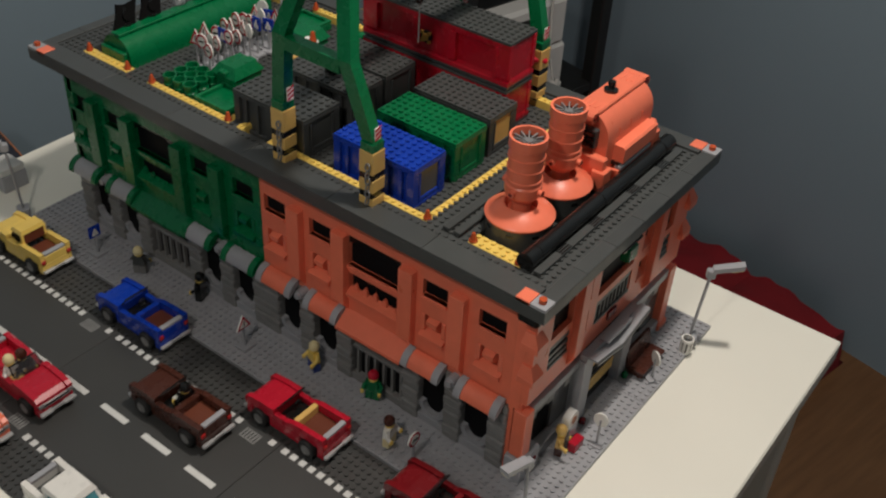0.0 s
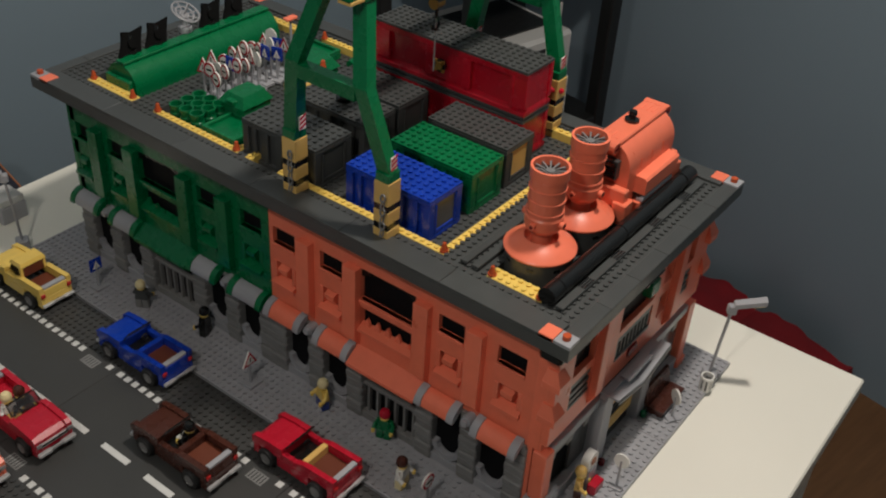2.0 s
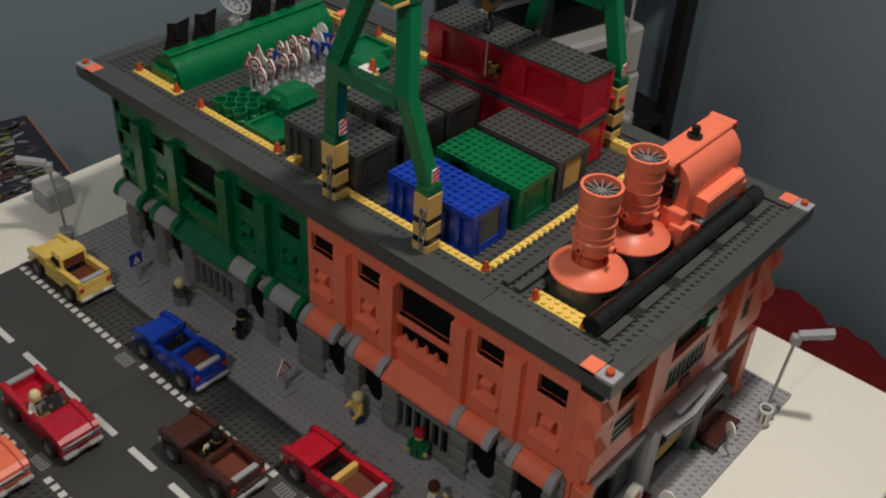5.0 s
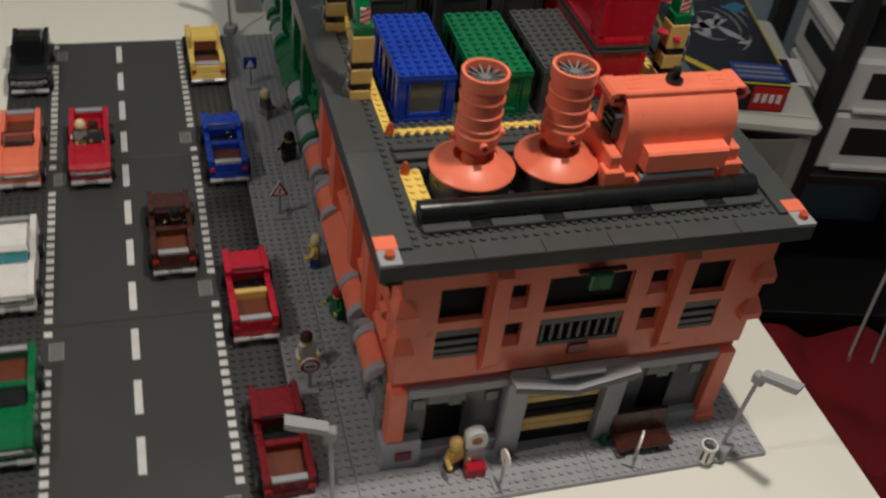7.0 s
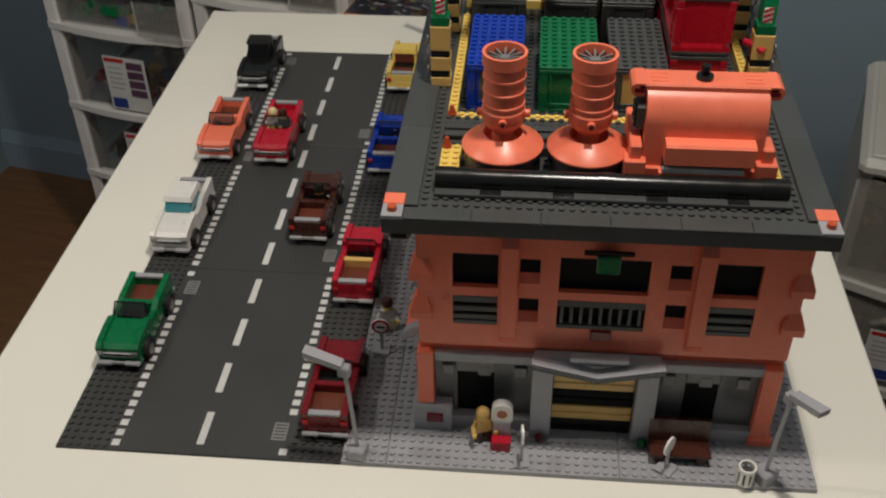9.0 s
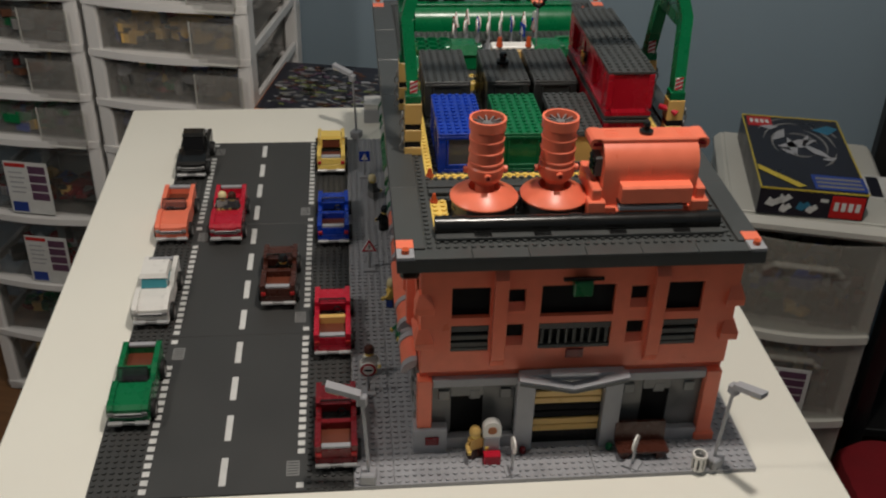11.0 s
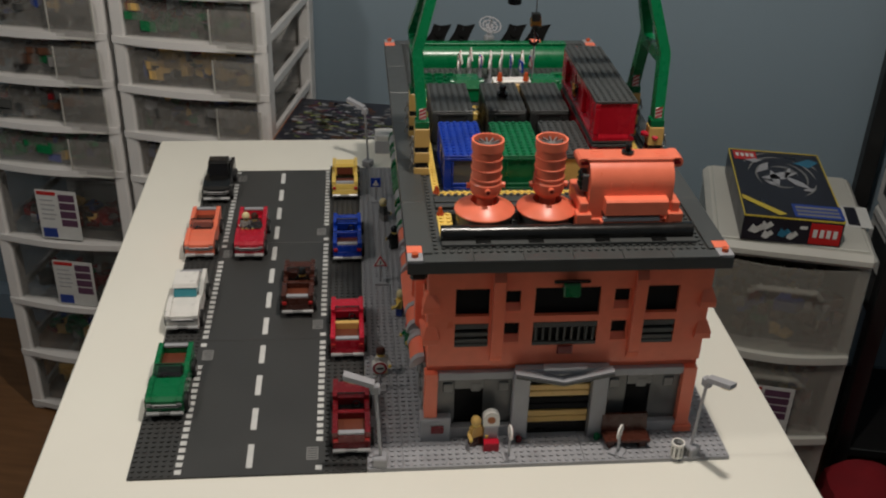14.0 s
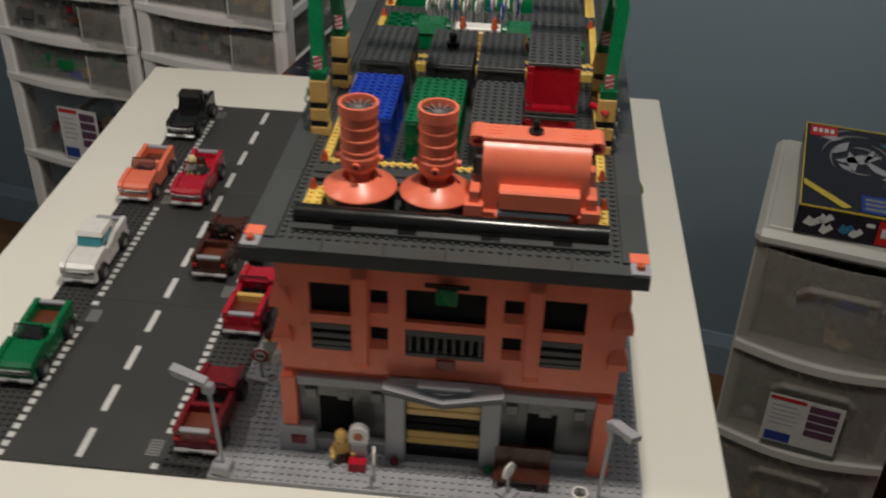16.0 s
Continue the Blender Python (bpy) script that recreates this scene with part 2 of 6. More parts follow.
def room(u, v, z):
    """The room stands at an angle to the table."""
    return (0.977 * u + 0.213 * v, -0.213 * u + 0.977 * v, z)


ROOMTURN = -12.3

# ---------------- the room ----------------
FLOOR, CEILING = -0.84, 1.95
U0, U1, V0, V1 = -1.60, 1.50, -2.30, 1.385


def room_slab(name, u0, u1, v0, v1, z0, z1, mat, label):
    ob = setting(name, Build().box(u0, u1, v0, v1, z0, z1), mat, label)
    ob.matrix_basis = pose(0, 0, 0, 0, 0, ROOMTURN)
    return ob


room_slab("floor", U0 - 0.1, U1 + 0.1, V0 - 0.1, V1 + 0.1, FLOOR - 0.05, FLOOR, WOOD, "brown wooden floorboards")
room_slab("ceiling", U0 - 0.1, U1 + 0.1, V0 - 0.1, V1 + 0.1, CEILING, CEILING + 0.05, CEIL, "plain matt ceiling")
room_slab("wall_north", U0 - 0.1, U1 + 0.1, V1, V1 + 0.1, FLOOR, CEILING, PAINT, "matt blue-grey painted wall")
room_slab("wall_south", U0 - 0.1, U1 + 0.1, V0 - 0.1, V0, FLOOR, CEILING, PAINT, "matt blue-grey painted wall")
room_slab("wall_west", U0 - 0.1, U0, V0, V1, FLOOR, CEILING, PAINT, "matt blue-grey painted wall")
room_slab("wall_east", U1, U1 + 0.1, V0, V1, FLOOR, CEILING, PAINT, "matt blue-grey painted wall")
b = Build().prism([(V1 - 0.014, FLOOR), (V1, FLOOR), (V1, FLOOR + 0.11), (V1 - 0.006, FLOOR + 0.11), (V1 - 0.012, FLOOR + 0.085), (V1 - 0.014, FLOOR + 0.08)], U0, U1)
setting("baseboard", b, TRIM, "moulded baseboard painted pale blue").matrix_basis = pose(0, 0, 0, 0, 0, ROOMTURN)

# ---------------- table and base plates ----------------
table = thing("table", (0, 0, 0), "white laminate table under the toy town", "table")
part("tabletop", Build().box(-0.358, 0.487, -0.13, 0.905, -0.028, 0.0, 0, 0.002), TABLE, table)
for x in (-0.325, 0.455):
    for y in (-0.095, 0.87):
        part("leg", Build().box(x - 0.02, x + 0.02, y - 0.02, y + 0.02, FLOOR, -0.028, 0, 0.003), TABLE, table)

ROADTOP = 0.0024
road = setting("road", Build().box(-0.256, -0.0003, 0, 0.768, 0.0001, 0.0012), ROADGREY, "dark grey toy road in three base plates")
for k in range(3):
    y0 = 0.256 * k
    sheet = part("road_plate", Build().box(-0.256, -0.0004, y0 + 0.0003, y0 + 0.2557, 0.0012, ROADTOP, 0, 0.0004), ROADGREY, road)
    b = Build().studs(-0.256, -0.208, y0, y0 + 0.256, ROADTOP).studs(-0.048, 0, y0, y0 + 0.256, ROADTOP)
    tagged(part("studs", b, ROADGREY, road), kind="stuff")
dash = Build().box(-0.0034, 0.0034, -0.0195, 0.0195, 0, 0.00015).mesh("dash", [MARK])
dot = Build().box(-0.0036, 0.0036, -0.0036, 0.0036, 0, 0.00015).mesh("dot", [MARK])
grate = Build().box(-0.0065, 0.0065, -0.0105, 0.0105, 0, 0.00015)
for i in range(5):
    grate.box(-0.0053, 0.0053, -0.0085 + 0.0038 * i, -0.0070 + 0.0038 * i, 0.00015, 0.00024, 1)
grate = grate.mesh("drain_print", [DRAIN, ROADGREY])


def on_road(name, data, x, y):
    ob = new(name, data)
    ob.parent, ob.location = road, (x, y, ROADTOP + 0.0001)
    return ob


for k in range(12):
    on_road("centre_dash", dash, -0.128, 0.031 + 0.064 * k)
for k in range(3):
    on_road("drain_print", grate, -0.060, 0.032 + 0.256 * k)
    on_road("drain_print", grate, -0.196, 0.224 + 0.256 * k)
    for i in range(21):
        y = 0.256 * k + 0.0085 + 0.0119 * i
        if abs(y - 0.256 * k - 0.032) > 0.014:
            on_road("edge_dot", dot, -0.0525, y)
        if abs(y - 0.256 * k - 0.224) > 0.014:
            on_road("edge_dot", dot, -0.2035, y)

WALK = 0.0052
pavement = setting("pavement", Build().box(0.0004, 0.404, 0, 0.768, 0.0001, 0.0020), LGREY, "light grey studded toy pavement")
for x0, x1 in ((0.0004, 0.0396), (0.0400, 0.2398), (0.2402, 0.404)):
    for y0, y1 in ((0, 0.2556), (0.256, 0.5116), (0.512, 0.768)):
        part("paving_plate", Build().box(x0, x1, y0, y1, 0.0020, WALK, 0, 0.0004), LGREY, pavement)
        b = Build().studs(x0, x1, y0, y1, WALK, 0, lambda x, y: 0.062 < x < 0.366 and 0.05 < y < 0.70)
        if b.v:
            tagged(part("studs", b, LGREY, pavement), kind="stuff")

# ---------------- the building ----------------
WX0, WX1, WY0, WY1 = 0.0665, 0.368, 0.048, 0.704
ROOF0, ROOF = 0.2315, 0.2440


def pierced_wall(lo, hi, z0, z1, holes, d0, d1, axis):
    """One connected wall round its openings; axis x: a street front from x = d0 to d1, axis y: an end front."""
    us = sorted({lo, hi, *[h[0] for h in holes], *[h[1] for h in holes]})
    zs = sorted({z0, z1, *[h[2] for h in holes], *[h[3] for h in holes]})
    solid = {}
    for i in range(len(us) - 1):
        for j in range(len(zs) - 1):
            u, z = (us[i] + us[i + 1]) / 2, (zs[j] + zs[j + 1]) / 2
            solid[i, j] = not any(h[0] < u < h[1] and h[2] < z < h[3] for h in holes)
    verts, ids, faces = [], {}, []

    def at(i, j, k):
        if (i, j, k) not in ids:
            ids[i, j, k] = len(verts)
            d = d1 if k else d0
            verts.append((d, us[i], zs[j]) if axis == "x" else (us[i], d, zs[j]))
        return ids[i, j, k]
    for (i, j), full in solid.items():
        if not full:
            continue
        faces.append([at(i, j, 0), at(i, j + 1, 0), at(i + 1, j + 1, 0), at(i + 1, j, 0)])
        faces.append([at(i, j, 1), at(i + 1, j, 1), at(i + 1, j + 1, 1), at(i, j + 1, 1)])
        for di, dj, p, q in ((-1, 0, (i, j), (i, j + 1)), (1, 0, (i + 1, j + 1), (i + 1, j)), (0, -1, (i + 1, j), (i, j)), (0, 1, (i, j + 1), (i + 1, j + 1))):
            if not solid.get((i + di, j + dj)):
                faces.append([at(*p, 0), at(*p, 1), at(*q, 1), at(*q, 0)])
    if axis == "y":
        faces = [f[::-1] for f in faces]
    return Build().add(verts, faces)


def half_ring(b, y, z, r0, r1, x0, x1, mat=0, n=8):
    """A U of stone, open side up, in the plane of the street front."""
    turns = [math.pi * (1 + i / n) for i in range(n + 1)]
    q = [(y + r1 * math.cos(a), z + r1 * math.sin(a)) for a in turns] + [(y + r0 * math.cos(a), z + r0 * math.sin(a)) for a in reversed(turns)]
    return b.prism(q, x0, x1, "x", mat)


BAYS = ((-0.1340, 0.030), (-0.0685, 0.029), (0.0060, 0.066), (0.0770, 0.029), (0.1400, 0.030))


def street_front(parent, mid, wall_mat, awn_mat, band_mat):
    """One half of the long front: five bays, pilasters, stone ground floor and awnings."""
    lo, hi = mid - 0.16, mid + 0.16
    x = WX0
    holes = []
    for c, w in BAYS:
        wide = w > 0.05
        holes.append((mid + c - w / 2, mid + c + w / 2, 0.172 if not wide else 0.160, 0.1915 if not wide else 0.1960))
        holes.append((mid + c - w / 2, mid + c + w / 2, 0.122, 0.150))
    part("wall", pierced_wall(lo, hi, 0.0955, ROOF0, holes, x, x + 0.008, "x"), wall_mat, parent)
    rng = random.Random(round(mid * 1000))
    for c, w in BAYS:
        wide = w > 0.05
        a, e = mid + c - w / 2, mid + c + w / 2
        # Near-black sheet stands in for the shade inside the hollow building.
        pane = part("window", Build().box(x + 0.0055, x + 0.0075, a - 0.001, e + 0.001, 0.158 if wide else 0.170, 0.1980), SMOKESHADE, parent, "near-black sheet for the dark interior behind the opening")
        if wide:
            # black arch with a ragged lower edge, and a mullion bar under it
            n = 14
            edge = [(a, 0.1855)]
            for i in range(n + 1):
                q = abs(i / n - 0.5) * 2
                edge.append((a + w * i / n, 0.1945 - 0.008 * q ** 4 - 0.0022 * rng.random()))
            arch = Build().prism([(a, 0.1960)] + edge + [(e, 0.1960)], x + 0.0015, x + 0.005)
            part("window_arch", arch, BLACK, pane, "black arched window head")
            part("window_sill", Build().box(x - 0.0030, x + 0.005, a, e, 0.1555, 0.1600, 0, 0.0005), wall_mat, pane)
        else:
            part("window_sill", Build().box(x - 0.0020, x + 0.005, a, e, 0.1685, 0.1720, 0, 0.0005), wall_mat, pane)
        # Wide bays get a near-black sheet too, for the dark inside.
        low = part("lower_window", Build().box(x + 0.0070, x + 0.0079, a, e, 0.120, 0.152), SMOKESHADE if wide else wall_mat, parent)
        part("ledge_plate", Build().prism([(x + 0.005, 0.1220), (x - 0.0050, 0.1220), (x - 0.0050, 0.1255), (x + 0.005, 0.1300)], a, e, "y"), wall_mat, low)
        if wide:
            for i in range(5):
                q = a + w * (i + 0.6) / 5.2
                h = 0.131 + 0.008 * rng.random()
                part("broken_bar", Build().prism([(q - 0.0035, 0.1285), (q + 0.0035, 0.1285), (q + 0.0020, h - 0.003), (q, h), (q - 0.0025, h - 0.004)], x + 0.001, x + 0.004), wall_mat, low)
        else:
            m = mid + c
            part("bracket", Build().prism([(x + 0.007, 0.1345), (x + 0.0015, 0.1345), (x - 0.0035, 0.1405), (x - 0.0035, 0.1450), (x + 0.007, 0.1500)], m - 0.0062, m + 0.0062, "y"), wall_mat, low)
            for k in (a, e - 0.0045):
                part("cheek", Build().box(x - 0.0010, x + 0.006, k, k + 0.0045, 0.1300, 0.1500, 0, 0.0005), wall_mat, low)
    for c in (-0.0985, -0.0385, 0.0470, 0.1075):
        wide = 0.0165
        b = Build().box(x - 0.0090, x, mid + c - wide / 2, mid + c + wide / 2, 0.112, 0.1965, 0, 0.0005)
        b.prism([(x, 0.112), (x, 0.101), (x - 0.0090, 0.112)], mid + c - wide / 2, mid + c + wide / 2, "y")
        part("pilaster", b, wall_mat, parent)
    part("ledge", Build().box(x - 0.003, x + 0.008, lo, hi, 0.0915, 0.0953, 0, 0.0005), STONE, parent)
    # stone ground floor
    for c in (-0.151, -0.098, -0.045, 0.045, 0.098, 0.151):
        pier = part("stone_pier", Build().box(x + 0.001, x + 0.012, mid + c - 0.010, mid + c + 0.010, WALK, 0.0915), STONE, parent)
        for i in range(9):
            jut = 0.0035 if i % 2 else 0.0022
            part("stone_block", Build().box(x - jut, x + 0.006, mid + c - 0.0105, mid + c + 0.0105, WALK + 0.0096 * i + 0.0003, WALK + 0.0096 * (i + 1) - 0.0003, 0, 0.0012), STONE, pier)
    for c, w in ((-0.1245, 0.034), (-0.0715, 0.034), (0.0, 0.070), (0.0715, 0.034), (0.1245, 0.034)):
        shop = part("shop_window", Build().box(x + 0.008, x + 0.011, mid + c - w / 2, mid + c + w / 2, WALK, 0.0915), SMOKESHADE, parent, "dark recessed shop window")
        b = Build().box(x + 0.000, x + 0.0079, mid + c - w / 2, mid + c + w / 2, WALK, WALK + 0.0096, 0, 0.0005)
        if w < 0.05:
            half_ring(b, mid + c, WALK + 0.026, 0.011, 0.0168, x + 0.001, x + 0.0075)
        else:
            for i in range(6):
                q = mid + c - w / 2 + w * (i + 0.5) / 6
                part("bar", Build().box(x + 0.003, x + 0.0075, q - 0.0014, q + 0.0014, WALK + 0.0096, 0.05, 0), STONE, shop)
            part("rail", Build().box(x + 0.002, x + 0.0079, mid + c - w / 2, mid + c + w / 2, 0.05, 0.054, 0, 0.0004), STONE, shop)
        part("window_surround", b, LGREY if w < 0.05 else STONE, shop)
    # awnings
    def roll(y0, y1, mat, parent_ob, name, grow=0.0):
        out = [(x - 0.0015, 0.1016 + grow)]
        for i in range(9):
            a = math.pi / 2 * (1 + i / 8)
            out.append((x - 0.002 + (0.0145 + grow) * math.cos(a), 0.087 + (0.0145 + grow) * math.sin(a)))
        out += [(x - 0.0140, 0.087), (x - 0.002, 0.0975 - grow)]
        return part(name, Build().prism(out, y0, y1, "y", 0, False), mat, parent_ob)
    for c, w in ((-0.133, 0.050), (-0.066, 0.046), (0.066, 0.046), (0.133, 0.050)):
        awning = roll(mid + c - w / 2 + 0.008, mid + c + w / 2 - 0.008, awn_mat, parent, "awning")
        roll(mid + c - w / 2, mid + c - w / 2 + 0.0079, band_mat, awning, "awning_band", 0.0012)
        roll(mid + c + w / 2 - 0.0079, mid + c + w / 2, band_mat, awning, "awning_band", 0.0012)
    for c in (-0.0995, 0.0995):
        b = Build().cyl(mid + c, 0.093, x - 0.011, x, 0.0055, 12, 0, "x").cyl(mid + c, 0.093, x - 0.0145, x - 0.011, 0.0038, 12, 0, "x")
        part("wall_lamp", b, LGREY, parent)
    slope = wall_mat
    b = Build().prism([(x, 0.1020), (x - 0.0180, 0.0885), (x - 0.0180, 0.0850), (x, 0.0975)], mid - 0.042, mid + 0.042, "y")
    part("sloped_awning", b, slope, parent)


orange_building = thing("orange_building", (0, 0, 0), "orange toy brick building with grey stone ground floor", "toy building", "toy buildings")
green_building = thing("green_building", (0, 0, 0), "green toy brick building with grey stone ground floor", "toy building", "toy buildings")
street_front(orange_building, 0.228, ORANGE, ORANGE, LGREY)
street_front(green_building, 0.5485, GREEN, LGREY, GREEN)

# end front, facing the near end of the street
ob = orange_building
DROP = 0.003
UP = [(0.096, 0.132, 0.171, 0.205), (0.096, 0.132, 0.132, 0.162), (0.149, 0.165, 0.175, 0.202), (0.149, 0.165, 0.135, 0.162),
      (0.180, 0.250, 0.170, 0.205), (0.180, 0.250, 0.132, 0.162), (0.265, 0.282, 0.175, 0.202), (0.265, 0.282, 0.135, 0.162),
      (0.299, 0.335, 0.171, 0.205), (0.299, 0.335, 0.132, 0.162)]
UP = [(q[0] - 0.001, q[1] - 0.001, q[2] - DROP, q[3] - DROP) for q in UP]
part("wall", pierced_wall(WX0, WX1, 0.1055, ROOF0, UP, WY0, WY0 + 0.008, "y"), ORANGE, ob)
part("corner_wall", Build().box(WX0, WX0 + 0.008, WY0 + 0.0082, 0.0679, 0.0955, ROOF0), ORANGE, ob)
part("corner_base", Build().box(WX0 + 0.001, WX0 + 0.010, WY0 + 0.0142, 0.0679, WALK, 0.0953), ORANGE, ob)
part("recessed_band", Build().box(WX0, WX1, WY0 + 0.0055, WY0 + 0.0079, 0.0953, 0.1054), ORANGE, ob)
for x0, x1, z0, z1 in UP:
    small, low = x1 - x0 < 0.03, z1 < 0.165
    # Flat near-black sheet in place of the dark space behind the opening.
    pane = part("window", Build().box(x0 - 0.001, x1 + 0.001, WY0 + 0.0055, WY0 + 0.0078, z0 - 0.001, z1 + 0.001), SMOKESHADE, ob, "near-black sheet for the dark interior behind a window")
    if small:
        part("window_sill", Build().hexa([(x0, WY0 - 0.001, z0), (x1, WY0 - 0.001, z0), (x1, WY0 + 0.0055, z0), (x0, WY0 + 0.0055, z0), (x0, WY0 - 0.001, z0 + 0.003), (x1, WY0 - 0.001, z0 + 0.003), (x1, WY0 + 0.0055, z0 + 0.0095), (x0, WY0 + 0.0055, z0 + 0.0095)]), ORANGE, pane)
    elif low:
        g = Build().box(x0, x1, WY0 + 0.001, WY0 + 0.0054, z1 - 0.008, z1 - 0.001, 0, 0.0006)
        n = 9 if x1 - x0 > 0.05 else 0
        for i in range(n):
            q = x0 + (x1 - x0) * (i + 0.5) / n
            g.box(q - 0.0013, q + 0.0013, WY0 + 0.001, WY0 + 0.005, z0 + 0.005, z1 - 0.008, 0)
        if not n:
            for k in range(2):
                g.box(x0, x1, WY0 + 0.001, WY0 + 0.005, z0 + 0.004 + 0.0085 * k, z0 + 0.0095 + 0.0085 * k, 0, 0.0006)
        g.box(x0, x1, WY0 + 0.0, WY0 + 0.0054, z0, z0 + 0.004, 0, 0.0005)
        part("radiator_grille", g, DGREY, pane, "grey ribbed grille")
for x0, x1 in ((0.1335, 0.1465), (0.2840, 0.2970)):
    c = Build().box(x0, x1, WY0 - 0.0075, WY0, 0.122, 0.214, 0, 0.0005)
    c.prism([(WY0, 0.122), (WY0, 0.110), (WY0 - 0.0075, 0.122)], x0, x1)
    c.prism([(WY0, 0.224), (WY0, 0.214), (WY0 - 0.0075, 0.214)], x0, x1)
    part("pilaster", c, ORANGE, ob)
for x0, x1, s in ((WX0 - 0.006, WX0 + 0.012, 1), (WX1 - 0.012, WX1 + 0.006, -1)):
    for z in (0.136, 0.176):
        c = Build().box(x0, x1, WY0 - 0.006, WY0 + 0.012, z, z + 0.008, 0, 0.0006)
        c.hexa([(x0, WY0 - 0.006, z + 0.008), (x1, WY0 - 0.006, z + 0.008), (x1, WY0 + 0.012, z + 0.008), (x0, WY0 + 0.012, z + 0.008),
                (x0 + 0.004, WY0, z + 0.020), (x1 - 0.004, WY0, z + 0.020), (x1 - 0.004, WY0 + 0.010, z + 0.020), (x0 + 0.004, WY0 + 0.010, z + 0.020)])
        part("corner_moulding", c, ORANGE, ob)
part("name_plate", Build().box(0.207, 0.224, WY0 - 0.0025, WY0, 0.1185, 0.1285, 0, 0.0006), DARKRED, ob, "small dark red plate")
c = Build().box(0.206, 0.224, WY0 - 0.012, WY0 - 0.002, 0.196, 0.212, 0, 0.0012)
lantern = part("hanging_lantern", c, GREEN, ob, "small green lantern under the eaves")
part("lantern_bracket", Build().box(0.196, 0.234, WY0 - 0.010, WY0 - 0.006, 0.2125, 0.2155, 0, 0.0006), BLACK, lantern)
# ground floor of the end front
yb = WY0 + 0.006
part("stone_beam", Build().box(0.079, WX1 - 0.014, WY0 - 0.001, WY0 + 0.008, 0.0855, 0.0952, 0, 0.0007), LGREY, ob)
for x0, x1 in ((0.079, 0.162), (0.266, 0.354)):
    part("stone_base", Build().box(x0, x1, WY0 - 0.002, WY0 + 0.008, WALK, 0.0205, 0, 0.0007), LGREY, ob)
    left = x0 < 0.1
    win = (0.098, 0.130) if left else (0.292, 0.320)
    part("shop_window", Build().box(win[0], win[1], yb + 0.003, yb + 0.005, 0.0205, 0.070), SMOKESHADE, ob, "black shop window")
    part("clear_panel", Build().box(x0, win[0], yb, yb + 0.004, 0.0205, 0.0852), WINGREY, ob, "smoky clear wall panel")
    part("clear_panel", Build().box(win[1], x1, yb, yb + 0.004, 0.0205, 0.0852), WINGREY, ob, "smoky clear wall panel")
    part("lintel", Build().box(win[0], win[1], yb - 0.002, yb + 0.004, 0.070, 0.0852, 0, 0.0005), STONE, ob)
    for i in range(3):
        c = x0 + 0.006 + 0.031 * i
        part("wall_stone", Build().box(c, c + 0.011, yb - 0.0025, yb, 0.066, 0.0775, 0, 0.0009), STONE, ob)
for x0, x1 in ((0.162, 0.180), (0.250, 0.268)):
    part("door_column", Build().box(x0, x1, WY0 - 0.008, WY0 + 0.008, WALK, 0.0955, 0, 0.0008), LGREY, ob)
door = part("roller_door", Build().box(0.180, 0.250, WY0 + 0.003, WY0 + 0.005, WALK, 0.0955), BLACK, ob, "yellow and black striped roller door")
for z in (0.0225, 0.0585):
    for k in range(2):
        part("slat", Build().box(0.1805, 0.2495, WY0 + 0.0005, WY0 + 0.0032, z + 0.0085 * k, z + 0.0085 * k + 0.0080, 0, 0.0008), TAN, door)
for z in (0.0410, 0.0498, 0.0770, 0.0862):
    part("slat", Build().box(0.1805, 0.2495, WY0 + 0.0005, WY0 + 0.0032, z, z + 0.0080, 0, 0.0008), SMOKESHADE, door)
c = Build()
for s in (-1, 1):
    m = 0.215
    pts = [(m, 0.0905), (m + s * 0.054, 0.1035), (m + s * 0.054, 0.1060), (m, 0.0932)]
    c.prism(pts, WY0 - 0.020, WY0 - 0.0085, "y")
c.box(0.163, 0.267, WY0 - 0.0085, WY0, 0.0958, 0.1035)
part("canopy", c, LGREY, ob, "grey canopy folded to a shallow point")
c = Build().box(0.192, 0.240, WY0 - 0.015, WY0 - 0.004, 0.1045, 0.1075, 0, 0.0006)
part("canopy_plate", c, LGREY, ob)
part("canopy_edge", Build().prism([(0.161, 0.1005), (0.215, 0.0885), (0.269, 0.1005), (0.269, 0.1035), (0.215, 0.0915), (0.161, 0.1035)], WY0 - 0.0212, WY0 - 0.0202, "y"), DGREY, ob)
for x0, x1 in ((0.064, 0.0785), (WX1 - 0.0155, WX1)):
    part("corner_column", Build().box(x0, x1, WY0 - 0.003, WY0 + 0.012, 0.036 if x0 < 0.1 else WALK, 0.0954, 0, 0.0008), ORANGE, ob)
part("corner_foot", Build().box(0.060, 0.094, WY0 - 0.006, WY0 + 0.014, WALK, 0.0355, 0, 0.0008), LGREY, ob)
part("foot_plaque", Build().box(0.072, 0.086, WY0 - 0.008, WY0 - 0.006, 0.017, 0.027, 0, 0.0006), DARKRED, ob)
part("column_foot", Build().box(WX1 - 0.017, WX1 + 0.004, WY0 - 0.005, WY0 + 0.014, WALK, 0.015, 0, 0.0012), ORANGE, ob)
# hidden and side walls
for parent, y0, y1, mat in ((orange_building, WY0 + 0.0085, 0.388, ORANGE), (green_building, 0.3885, WY1, GREEN)):
    part("back_wall", Build().box(WX1 - 0.008, WX1, y0, y1, 0.0955, ROOF0), mat, parent)
    part("back_base", Build().box(WX1 - 0.008, WX1 - 0.001, y0, y1, WALK, 0.095), STONE, parent)
    for i in range(5):
        c = y0 + (y1 - y0) * (i + 0.5) / 5
        for z in (0.132, 0.172):
            part("back_moulding", Build().box(WX1, WX1 + 0.0065, c - 0.008, c + 0.008, z, z + 0.016, 0, 0.002), mat, parent)
